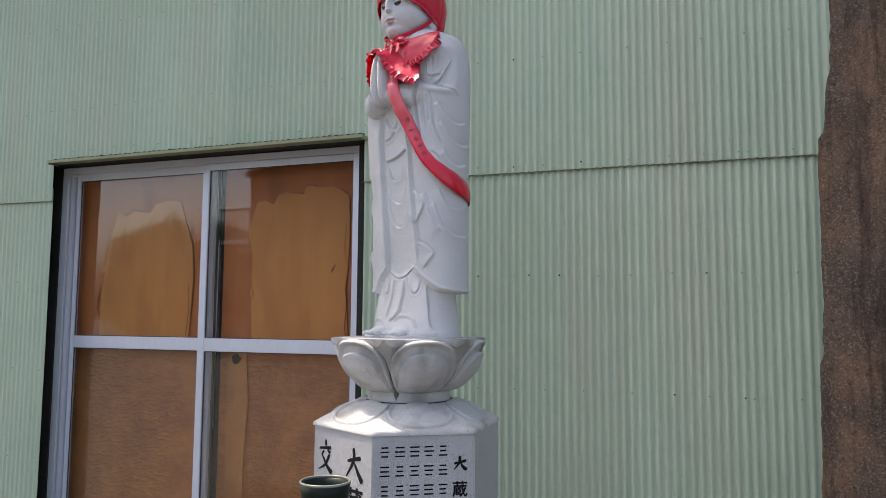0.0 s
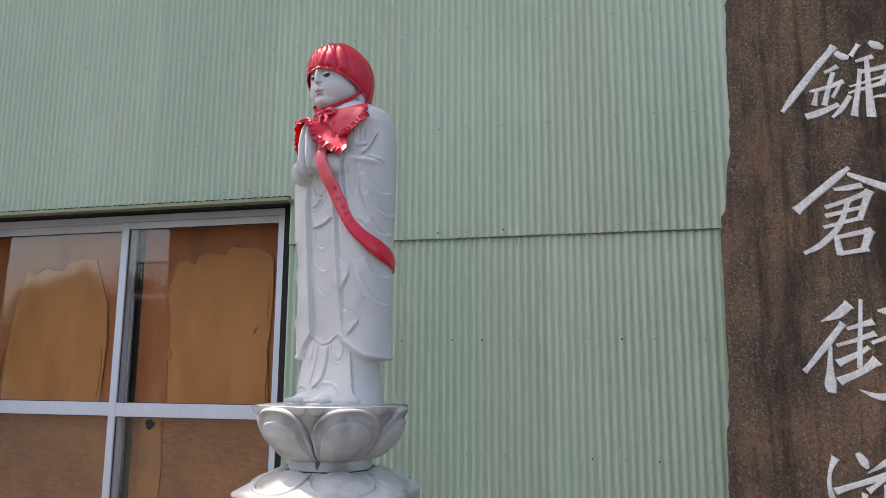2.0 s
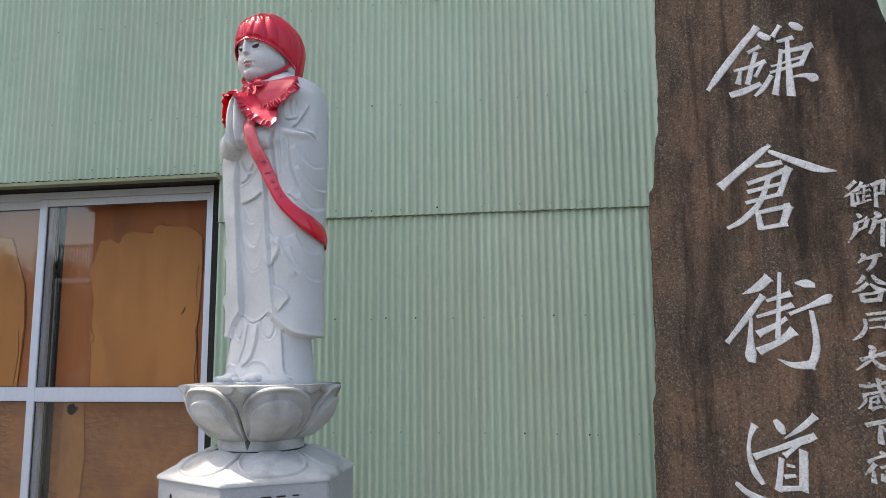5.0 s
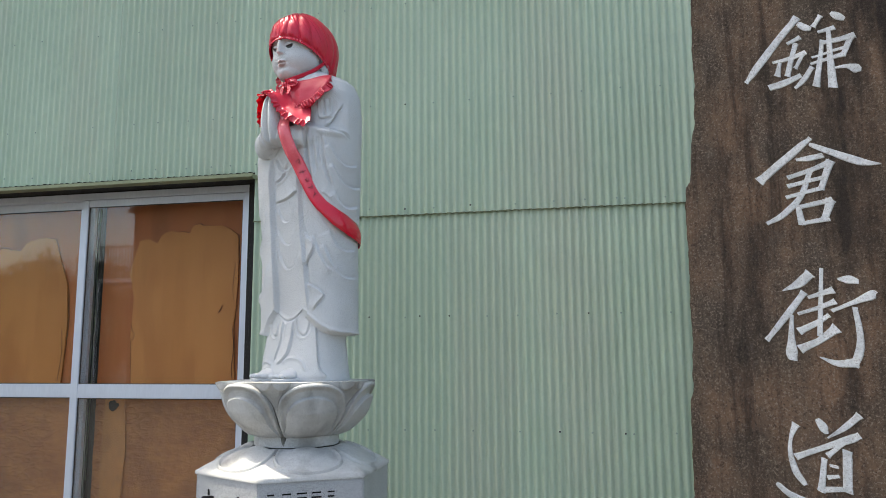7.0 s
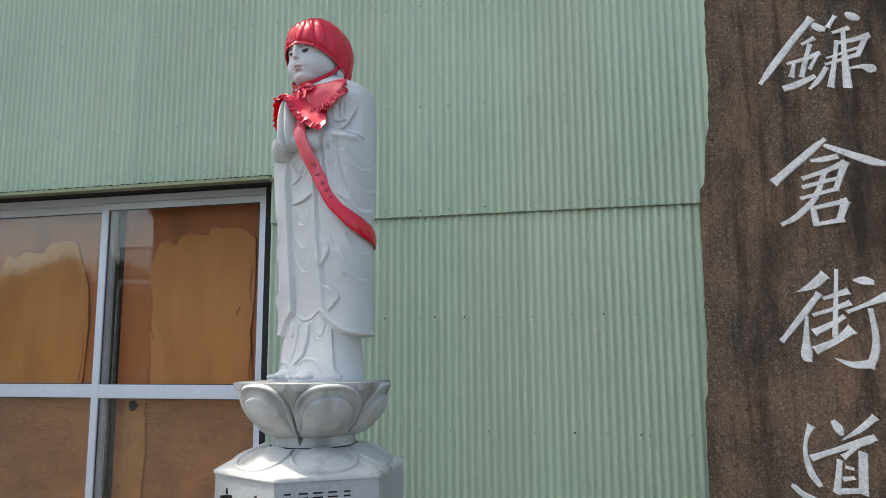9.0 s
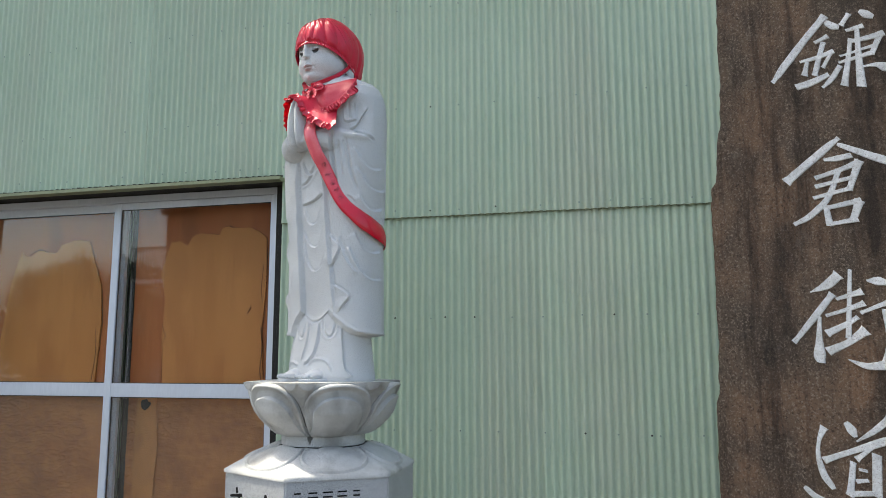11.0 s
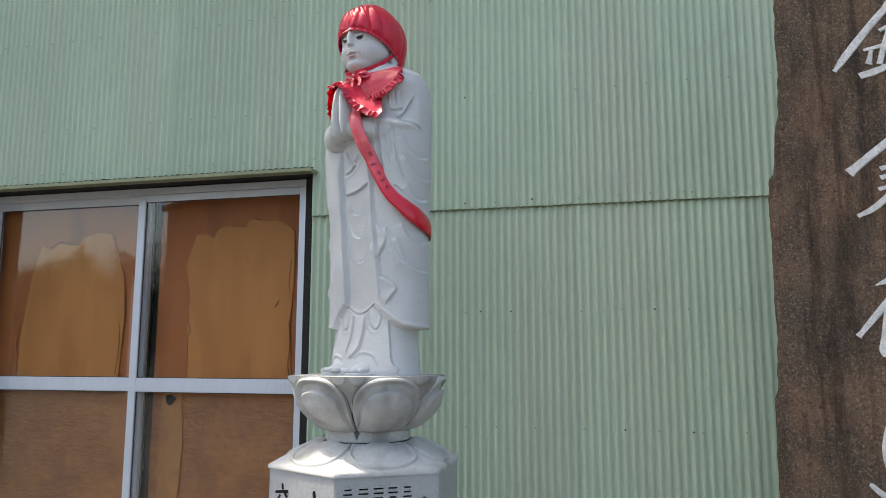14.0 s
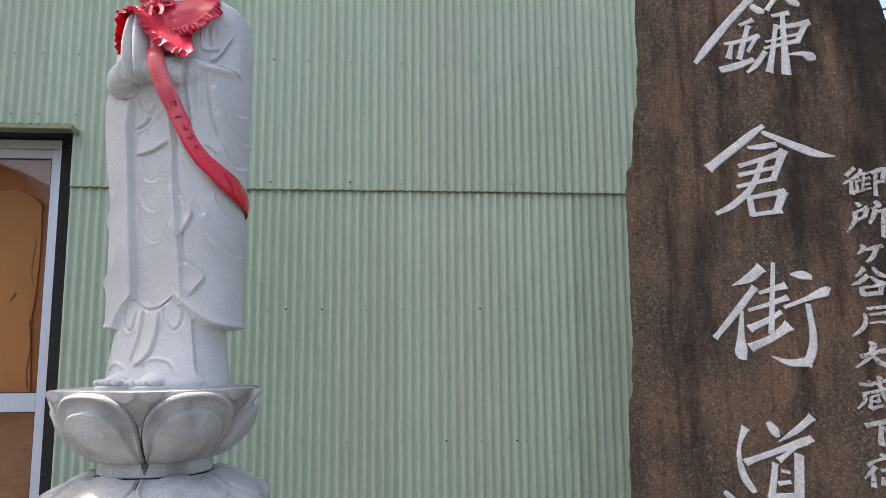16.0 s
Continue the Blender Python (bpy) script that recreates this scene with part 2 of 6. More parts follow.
FOLIAGE = material("dull green foliage", (0.025, 0.04, 0.015), (0.07, 0.09, 0.03), 0.6, broad=2, fine=9, bump=0)
BARK = material("bark", (0.06, 0.05, 0.04), (0.13, 0.11, 0.09), 0.9, fine=30, bump=0.5)
HOUSE_WALL = material("pale render", (0.50, 0.52, 0.55), (0.62, 0.64, 0.67), 0.8, broad=1, fine=20, bump=0.1)
ROOF_TILE = material("slate roof", (0.06, 0.065, 0.07), (0.11, 0.115, 0.12), 0.6, broad=2, fine=20, bump=0.2)
DARK_CLADDING = material("dark stained cladding", (0.030, 0.022, 0.018), (0.06, 0.045, 0.036), 0.7, fine=20, bump=0.1)
INTERIOR = material("dim interior", (0.10, 0.09, 0.08), (0.16, 0.15, 0.13), 0.9, bump=0)

for _m in (VASE_GREEN, BLACK_PAINT, INK):
    _m.node_tree.nodes["Principled BSDF"].inputs["Specular IOR Level"].default_value = 0.15

GLASS = bpy.data.materials.new("window glass")
GLASS.use_nodes = True
_g = GLASS.node_tree.nodes["Principled BSDF"]
_g.inputs["Base Color"].default_value = (0.93, 0.96, 0.95, 1)
_g.inputs["Transmission Weight"].default_value, _g.inputs["Roughness"].default_value, _g.inputs["IOR"].default_value = 1.0, 0.0, 1.5


# ---- mesh helpers ----
def mesh_of(name, bm, mat, smooth=False, autosmooth=True):
    me = bpy.data.meshes.new(name)
    bmesh.ops.recalc_face_normals(bm, faces=bm.faces)
    bm.to_mesh(me)
    bm.free()
    if mat:
        me.materials.append(mat)
    if smooth:
        me.shade_smooth()
    return me


def part(name, bm, mat, parent=None, label="", smooth=False):
    ob = new(name, mesh_of(name, bm, mat, smooth))
    if parent:
        ob.parent = parent
    return tagged(ob, label)


def root(name, m, label, category, group="", kind=""):
    ob = new(name)
    ob.empty_display_size = 0.05
    ob.matrix_world = m
    return tagged(ob, label, category, group, kind)


def box(x0, x1, y0, y1, z0, z1, bevel=0.0, bm=None):
    b = bmesh.new()
    bmesh.ops.create_cube(b, size=1.0)
    for v in b.verts:
        v.co = Vector(((x0 + x1) / 2 + v.co.x * (x1 - x0), (y0 + y1) / 2 + v.co.y * (y1 - y0), (z0 + z1) / 2 + v.co.z * (z1 - z0)))
    if bevel:
        bmesh.ops.bevel(b, geom=b.edges[:], offset=bevel, segments=2, affect="EDGES")
    if bm is None:
        return b
    merge(bm, b)
    return bm


def merge(bm, other):
    me = bpy.data.meshes.new("tmp")
    other.to_mesh(me)
    other.free()
    bm.from_mesh(me)
    bpy.data.meshes.remove(me)


def grid(fn, nu, nv, wrap=False, bm=None, cap0=False, cap1=False):
    """A sheet of quads through fn(u, v), u and v from 0 to 1."""
    b = bm or bmesh.new()
    cols = nu if wrap else nu + 1
    rows = [[b.verts.new(fn(i / nu, j / nv)) for i in range(cols)] for j in range(nv + 1)]
    for j in range(nv):
        for i in range(nu):
            k = (i + 1) % cols
            b.faces.new((rows[j][i], rows[j][k], rows[j + 1][k], rows[j + 1][i]))
    if cap0:
        b.faces.new(rows[0])
    if cap1:
        b.faces.new(rows[-1])
    return b


def ellipsoid(bm, centre, radii, m=None, seg=24, rings=16):
    mm = Matrix.Translation(centre) @ (m or Matrix.Identity(4)) @ Matrix.Diagonal((*radii, 1))
    bmesh.ops.create_uvsphere(bm, u_segments=seg, v_segments=rings, radius=1.0, matrix=mm)


def tube(bm, pts, radii, seg=16):
    """A closed round tube along points, with end caps."""
    rows = []
    for i, (p, r) in enumerate(zip(pts, radii)):
        p = Vector(p)
        a = Vector(pts[max(i - 1, 0)])
        c = Vector(pts[min(i + 1, len(pts) - 1)])
        d = (c - a).normalized()
        side = d.cross(Vector((0, 0, 1)) if abs(d.z) < 0.9 else Vector((1, 0, 0))).normalized()
        up = side.cross(d)
        rows.append([bm.verts.new(p + (side * math.cos(2 * math.pi * k / seg) + up * math.sin(2 * math.pi * k / seg)) * r) for k in range(seg)])
    for a, c in zip(rows, rows[1:]):
        for k in range(seg):
            bm.faces.new((a[k], a[(k + 1) % seg], c[(k + 1) % seg], c[k]))
    bm.faces.new(rows[0])
    bm.faces.new(rows[-1])


def lerp_rows(rows, x):
    """Linear interpolation in rows (x, value...), smoothed at the joints."""
    if x <= rows[0][0]:
        return rows[0][1:]
    for a, b in zip(rows, rows[1:]):
        if x <= b[0]:
            f = (x - a[0]) / (b[0] - a[0])
            return tuple(p + (q - p) * f for p, q in zip(a[1:], b[1:]))
    return rows[-1][1:]


def smoothstep(a, b, x):
    f = min(max((x - a) / (b - a), 0.0), 1.0)
    return f * f * (3 - 2 * f)


def curve_points(keys, n):
    """Smooth points through keys (Catmull-Rom)."""
    out = []
    ks = [Vector(k) for k in keys]
    ks = [ks[0] * 2 - ks[1]] + ks + [ks[-1] * 2 - ks[-2]]
    m = len(ks) - 3
    for i in range(n + 1):
        x = min(i / n * m, m - 1e-6)
        k, f = int(x), x - int(x)
        a, b, c, d = ks[k : k + 4]
        out.append(0.5 * (2 * b + (c - a) * f + (2 * a - 5 * b + 4 * c - d) * f * f + (3 * b - a - 3 * c + d) * f ** 3))
    return out


# ---- ground, road, far side of the street ----
WALL_Y = 3.1
tagged(part("ground", grid(lambda u, v: (-1500 + 3000 * u, -1500 + 3000 * v, 0), 6, 6), CONCRETE), "dark grey gravel and bare earth ground", "ground", kind="structure")
tagged(part("road", box(-400, 400, -70, -0.9, -0.05, 0.006), ASPHALT), "dark grey asphalt road and forecourt", "road", kind="structure")

# ---- corrugated wall ----
PITCH, DEPTH = 0.0318, 0.0062
X0, X1, ZTOP = -6.0, 1.40, 5.6
EAVE_Y = 2.386
OPEN_L, OPEN_R, OPEN_B, OPEN_T, SEAM = -3.34, -1.468, 0.33, 2.262, 2.07


def sheet(x0, x1, z0, z1, out):
    """A corrugated sheet with real waves and a turned thickness; crests lie on whole pitches."""
    n = max(2, round((x1 - x0) / PITCH * 10))
    rows = max(1, round((z1 - z0) / 0.15))
    b = bmesh.new()

    def at(x, z, back):
        wob = 0.0012 * noise.noise(Vector((x * 3.1, z * 1.3, 4.0)))
        edge = 0.0016 * noise.noise(Vector((x * 22, z0 * 7, 1.0))) if z - z0 < 1e-6 else 0.0
        y = WALL_Y - out - DEPTH * math.cos(2 * math.pi * x / PITCH) + wob - edge
        return (x, y + (0.0012 if back else 0), z + edge * 2)

    for back in (False, True):
        grid(lambda u, v, k=back: at(x0 + (x1 - x0) * u, z0 + (z1 - z0) * v, k), n, rows, bm=b)
    return b


wall = root("wall_north", pose(0, 0, 0), "pale green corrugated steel cladding with screw heads", "wall", kind="structure")
cuts = sorted({X0, -5.373, -4.733, -4.093, -3.453, -2.813, -2.209, -1.569, -0.93, -0.289, 0.351, 0.99, X1})
for k, (a, b) in enumerate(zip(cuts, cuts[1:])):
    tilt = 0.0016 * (k % 2)
    over = 0.0055 if k % 2 else 0.019
    a, b = max(a - over, X0), min(b + over, X1)
    upper = [(a, b, SEAM - 0.012, ZTOP)]
    pieces = []
    for x0, x1, z0, z1 in upper:
        for c0, c1 in ((x0, min(x1, OPEN_L)), (max(x0, OPEN_L), min(x1, OPEN_R)), (max(x0, OPEN_R), x1)):
            if c1 - c0 > 0.02:
                above = c0 >= OPEN_L - 1e-6 and c1 <= OPEN_R + 1e-6
                pieces.append((c0, c1, OPEN_T + 0.027 if above else z0, z1, 0.007 + tilt))
    for c0, c1 in ((a, min(b, OPEN_L)), (max(a, OPEN_R), b)):
        if c1 - c0 > 0.02:
            pieces.append((c0, c1, 0.05, SEAM + 0.06, tilt))
    for c0, c1, z0, z1, out in pieces:
        part("sheet", sheet(c0, c1, z0, z1, out), GREEN_STEEL, wall, smooth=True)
        if z1 == ZTOP and z0 < OPEN_T:
            # rolled lower edge of the upper course, dirty and a little uneven
            nn = round((c1 - c0) / PITCH * 8)
            pts = []
            for i in range(nn + 1):
                x = c0 + (c1 - c0) * i / nn
                dz = 0.004 * noise.noise(Vector((x * 5, 2.0, 9.0))) + 0.0015 * noise.noise(Vector((x * 40, 2.0, 9.0)))
                pts.append((x, WALL_Y - out - 0.0015 - DEPTH * math.cos(2 * math.pi * x / PITCH), z0 + 0.0005 + dz * 0.5))
            eb = bmesh.new()
            tube(eb, pts, [0.0022 + 0.0012 * noise.noise(Vector((p[0] * 13, 5, 5))) for p in pts], seg=6)
            part("sheet_edge", eb, EDGE_DIRT, wall, smooth=True)
lower = bmesh.new()
box(OPEN_L, OPEN_R, WALL_Y - 0.004, WALL_Y + 0.004, 0.05, OPEN_B, bm=lower)
part("apron", lower, GREEN_STEEL, wall)

# screw heads in rows along the rails
sb = bmesh.new()
bmesh.ops.create_cone(sb, cap_ends=True, segments=10, radius1=0.0028, radius2=0.0018, depth=0.003, matrix=pose(0, 0, 0, 90))
bmesh.ops.create_cone(sb, cap_ends=True, segments=12, radius1=0.0040, radius2=0.0037, depth=0.0012, matrix=pose(0, 0.0016, 0, 90))
screw_a = mesh_of("screw", sb, SCREW_DARK)
screw_b = screw_a.copy()
screw_b.materials[0] = SCREW_GREEN
RUSTY = {(2, -22), (2, -18), (2, 0), (3, -4), (3, 4), (1, -24), (1, -15), (2, -29), (0, -24)}
for row, z in enumerate((2.552, 2.086, 1.62, 1.152, 3.02, 0.69)):
    for base in (-112, -92, -73, -53, -33, -29, -24, -22 if row == 2 else -20, -18 if row == 2 else -15, -13 if row == 2 else -9, -9 if row == 2 else -4,
                 -4 if row == 2 else 0, 0 if row == 2 else 5, 4 if row else 10, 10, 15, 20, 25, 30, 36, 40, -37, -41, -46, -50, -57, -62, -66, -83, -88, -97, -101, -106):
        x = base * PITCH
        zz = z
        if row == 1 and OPEN_L - 0.02 < x < OPEN_R + 0.02:
            zz = 2.325
        elif row in (2, 3, 5) and OPEN_L - 0.02 < x < OPEN_R + 0.02:
            continue
        ob = new("screw", screw_a if (row, base) in RUSTY else screw_b)
        ob.location = (x, WALL_Y - DEPTH - (0.0115 if zz > SEAM else 0.0045), zz + 0.003 * math.sin(base * 1.7 + row))
        ob.parent = wall

# the building's other sides, an added unseen roof, and the corner
closing = bmesh.new()
for dims in ((X0, X0 + 0.12, WALL_Y + 0.012, 9.0, 0, ZTOP), (X0, X1, 9.0, 9.12, 0, ZTOP), (X1 - 0.12, X1 - 0.004, WALL_Y + 0.012, 9.0, 0, ZTOP)):
    box(*dims, bm=closing)
tagged(part("wall_back", closing, GREEN_STEEL), "plain green side and rear walls of the shed", "wall", kind="structure")
inner = bmesh.new()
for dims in ((X0 + 0.12, OPEN_L - 0.15, WALL_Y + 0.02, WALL_Y + 0.09, 0, ZTOP), (OPEN_R + 0.12, X1 - 0.12, WALL_Y + 0.02, WALL_Y + 0.09, 0, ZTOP),
             (OPEN_L - 0.15, OPEN_R + 0.12, WALL_Y + 0.02, WALL_Y + 0.09, OPEN_T + 0.05, ZTOP), (OPEN_L - 0.15, OPEN_R + 0.12, WALL_Y + 0.02, WALL_Y + 0.09, 0, OPEN_B - 0.03)):
    box(*dims, bm=inner)
tagged(part("wall_inner", inner, INTERIOR), "plain inner lining of the shed wall", "wall", kind="structure")
tagged(part("floor", box(X0, X1, WALL_Y + 0.1, 9, 0.002, 0.05), CONCRETE), "plain dark shed floor", "floor", kind="structure")
# roof out of view, eave depths set to shade statue, stone and left wall
roof = box(-3.86, -2.0, EAVE_Y, 9.2, ZTOP, ZTOP + 0.08)
box(-2.0, X1 + 0.3, 2.20, 9.2, ZTOP, ZTOP + 0.08, bm=roof)
box(X0 - 0.3, -3.86, 1.10, 9.2, ZTOP, ZTOP + 0.08, bm=roof)
tagged(part("ceiling", roof, ROOF_TILE), "unseen flat dark shed roof, its eave stepped to cast shade", "roof", kind="structure")
post = root("corner_post", pose(X1 + 0.045, WALL_Y - 0.005, 0), "maroon painted steel corner post beside the cladding", "post", kind="structure")
part("post_shaft", box(-0.042, 0.042, -0.03, 0.05, 0, ZTOP - 0.02, 0.004), MAROON, post)


# ---- window ----
FY = 3.20  # face of the aluminium frame
casing = root("window_casing", pose(0, 0, 0), "dark tarred timber casing round the window", "casing", kind="structure")
part("jamb", box(-3.47, -3.384, FY - 0.012, FY + 0.10, OPEN_B - 0.03, OPEN_T), DARK_WOOD, casing)
part("jamb", box(-1.544, -1.455, FY - 0.012, FY + 0.10, OPEN_B - 0.03, OPEN_T), DARK_WOOD, casing)
part("jamb_edge", box(-1.469, -1.459, WALL_Y - 0.002, FY - 0.012, OPEN_B, OPEN_T), DARK_WOOD, casing)
part("head_board", box(-3.47, -1.455, WALL_Y + 0.006, FY + 0.10, OPEN_T + 0.003, OPEN_T + 0.045), DARK_WOOD, casing)
part("sill_board", box(-3.47, -1.455, WALL_Y + 0.006, FY + 0.10, OPEN_B - 0.06, OPEN_B - 0.031), DARK_WOOD, casing)

hood = root("window_hood", pose(0, 0, OPEN_T), "thin olive green sheet-metal drip hood over the window", "flashing", kind="structure")
hb = bmesh.new()
box(-3.315, -1.448, WALL_Y - 0.075, WALL_Y + 0.004, -0.004, 0.004, 0.001, hb)
part("hood_top", hb, GREEN_TRIM, hood)
part("hood_lip", box(-3.315, -1.448, WALL_Y - 0.078, WALL_Y - 0.0755, -0.011, 0.005, 0.0008), GREEN_TRIM, hood)
for xa in (-3.315, -1.450):
    part("hood_end", box(xa, xa + 0.002, WALL_Y - 0.075, WALL_Y - 0.008, -0.016, -0.0045), GREEN_TRIM, hood)

window = root("window_1", pose(0, FY, 0), "aluminium sliding window with two sashes, boarded up inside with plywood", "window", kind="structure")
WL, WR, WB, WT = -3.384, -1.544, OPEN_B - 0.03, 2.258


def profile(x0, x1, z0, z1, y0, y1):
    return box(x0, x1, y0, y1, z0, z1, 0.002)


part("frame_head", profile(WL, WR, WT - 0.032, WT, -0.005, 0.085), ALUMINIUM, window)
part("head_track", profile(WL + 0.03, WR - 0.02, WT - 0.045, WT - 0.033, 0.034, 0.040), ALUMINIUM, window)
part("frame_sill", profile(WL, WR, WB, WB + 0.04, -0.02, 0.085), ALUMINIUM, window)
part("frame_jamb", profile(WL, WL + 0.046, WB + 0.04, WT - 0.033, -0.005, 0.085), ALUMINIUM, window)
part("frame_jamb", profile(WR - 0.022, WR, WB + 0.04, WT - 0.033, -0.005, 0.085), ALUMINIUM, window)
part("frame_fin", profile(WL + 0.047, WL + 0.053, WB + 0.04, WT - 0.05, 0.0, 0.004), ALUMINIUM, window)


def sash(x0, x1, y0, left, right):
    s = root("sash", pose(0, y0, 0), "", "")
    s.parent = window
    s.matrix_parent_inverse = Matrix.Identity(4)
    z0, z1, th = WB + 0.042, WT - 0.034, 0.024
    part("stile", profile(x0, x0 + left, z0, z1, 0, th), ALUMINIUM, s)
    part("stile", profile(x1 - right, x1, z0, z1, 0, th), ALUMINIUM, s)
    part("top_rail", profile(x0 + left, x1 - right, z1 - 0.033, z1, 0.001, th - 0.001), ALUMINIUM, s)
    part("bottom_rail", profile(x0 + left, x1 - right, z0, z0 + 0.075, 0.001, th - 0.001), ALUMINIUM, s)
    part("middle_rail", profile(x0 + left, x1 - right, 1.266, 1.331, -0.001, th - 0.001), ALUMINIUM, s)
    for za, zb in ((z0 + 0.075, 1.266), (1.331, z1 - 0.033)):
        g = part("pane", box(x0 + left - 0.004, x1 - right + 0.004, 0.010, 0.014, za - 0.004, zb + 0.004), GLASS, s)
        g.visible_shadow = False
        gk = bmesh.new()
        a0, a1 = x0 + left, x1 - right
        for q in ((a0, a1, za, za + 0.004), (a0, a1, zb - 0.004, zb), (a0, a0 + 0.004, za + 0.004, zb - 0.004), (a1 - 0.004, a1, za + 0.004, zb - 0.004)):
            box(q[0], q[1], 0.006, 0.0095, q[2], q[3], bm=gk)
        part("gasket", gk, SCREW_DARK, s)
    return s


sash(WL + 0.054, -2.40, 0.045, 0.026, 0.04)
sash(-2.449, WR - 0.0235, 0.006, 0.041, 0.0165)

# boards behind the glass
board = root("plywood_boards", pose(0, FY + 0.10, 0), "reddish brown plywood boards with veneer peeling away behind the window", "plywood")


def torn(keys, rag, seed, grow=0.0, front_y=-0.009):
    """A thin solid layer with a ragged torn outline running through a few corners."""
    rng = random.Random(seed)
    outline = []
    for (xa, za), (xb, zb) in zip(keys, keys[1:]):
        n = max(2, round(math.hypot(xb - xa, zb - za) / 0.014))
        nx, nz = zb - za, xa - xb
        ln = math.hypot(nx, nz)
        bow = rag * (rng.random() - 0.3)
        flat = abs(xb - xa) > abs(zb - za)
        for i in range(n):
            f = i / n
            k = bow * math.sin(math.pi * f) * (1.0 if flat else 0.35) + rag * (0.30 if flat else 0.12) * (rng.random() - 0.5)
            outline.append((xa + (xb - xa) * f - k * nx / ln, za + (zb - za) * f - k * nz / ln))
    outline.append(keys[-1])
    mx = (keys[0][0] + keys[-1][0]) / 2
    if grow:
        wide = [grow * max(0.0, 0.5 + 1.6 * noise.noise(Vector((x * 6, z * 6, seed)))) for x, z in outline]
        outline = [(x + g * (1 if x > mx else -1), z + (g if z > 1.95 else 0.0)) for (x, z), g in zip(outline, wide)]
    b = bmesh.new()
    f = b.faces.new([b.verts.new((x, front_y, z)) for x, z in outline])
    ext = bmesh.ops.extrude_face_region(b, geom=[f])
    for v in ext["geom"]:
        if isinstance(v, bmesh.types.BMVert):
            v.co.y = 0.0
    return b


MIDZ = 1.30


def relief_board(x0, x1, seed):
    """A board whose face veneer has swollen into short shell-like wrinkles."""
    def at(u, v):
        x, z = x0 + (x1 - x0) * u, 0.30 + (MIDZ - 0.302) * v
        p = Vector((x * 11, seed, z * 26))
        w = noise.noise(p) + 0.5 * noise.noise(p * 2.3)
        fall = smoothstep(0.25, 0.75, noise.noise(Vector((x * 2.2, seed, z * 1.4))) + 0.62)
        return (x, 0.002 - 0.0065 * fall * max(0.0, 0.55 - abs(w) * 2.2), z)
    b = grid(at, 150, 170)
    return solid_back(b, 0.012)


def solid_back(b, y):
    """Closes a relief sheet with a flat back at y."""
    rim = [e for e in b.edges if len(e.link_faces) == 1]
    back = {v: b.verts.new((v.co.x, y, v.co.z)) for v in {v for e in rim for v in e.verts}}
    for e in rim:
        b.faces.new((e.verts[0], e.verts[1], back[e.verts[1]], back[e.verts[0]]))
    return b


TEAR_A = [(-3.165, 1.30), (-3.17, 1.50), (-3.12, 1.86), (-3.07, 2.01), (-3.03, 1.98), (-2.96, 2.02), (-2.85, 2.00), (-2.82, 2.04), (-2.655, 2.055), (-2.57, 1.83), (-2.555, 1.62), (-2.575, 1.30)]
TEAR_B = [(-2.18, 1.30), (-2.20, 1.56), (-2.19, 1.75), (-2.22, 1.87), (-2.17, 2.03), (-2.075, 2.01), (-2.055, 2.05), (-1.99, 2.07), (-1.90, 2.06), (-1.85, 2.095), (-1.74, 2.09), (-1.645, 2.03), (-1.64, 1.91), (-1.655, 1.60), (-1.64, 1.30)]
part("upper_board", box(-3.39, -2.49, 0.0, 0.012, MIDZ, 2.25), PLY_DARK, board)
part("upper_board", box(-2.372, -1.535, 0.0, 0.012, MIDZ, 2.25), PLY_DARK, board)
part("lower_board", relief_board(-3.39, -2.49, 4), PLY_STAINED, board, "wrinkled water-stained plywood")
part("lower_board", relief_board(-2.372, -1.535, 9), PLY_STAINED, board, "wrinkled water-stained plywood")
part("grey_lining", box(-2.49, -2.425, 0.012, 0.022, 0.30, 2.25), INNER_GREY, board, "grey green lining seen in the gap")
part("lining_fold", box(-2.462, -2.452, 0.004, 0.0115, 0.30, 2.25, 0.002), INNER_GREY, board)
# no board here: dark strip put in for the unlit interior
part("gap_backing", box(-2.425, -2.372, 0.030, 0.036, 0.30, 2.25), DARK_WOOD, board, "dark strip for the unlit space between the boards")
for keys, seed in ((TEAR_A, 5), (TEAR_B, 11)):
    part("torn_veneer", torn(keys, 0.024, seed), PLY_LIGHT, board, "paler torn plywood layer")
    # slightly larger dark sheet behind, standing in for the shadow at the torn edge
    part("glue_line", torn(keys, 0.024, seed, 0.0042, -0.002), TEAR_SHADE_AND_SPLIT, board, "shadow gap along the tear, as a dark brown sheet")
part("pale_strip", torn([(-2.325, 0.32), (-2.318, 0.60), (-2.328, 0.95), (-2.315, MIDZ - 0.012), (-2.215, MIDZ - 0.012), (-2.195, 1.0), (-2.215, 0.65), (-2.200, 0.32)], 0.030, 17, 0.0, -0.0065), PLY_PALE, board, "pale bare strip of plywood")


def split(keys, thick):
    """A thin dark split running down the veneer."""
    b = bmesh.new()
    pts = curve_points([(x, -0.0095, z) for x, z in keys], 6 * (len(keys) - 1))
    tube(b, pts, [thick * (0.4 + 0.6 * abs(math.sin(i * 1.7))) for i in range(len(pts))], seg=5)
    return part("split", b, TEAR_SHADE_AND_SPLIT, board, "dark dried split", smooth=True)


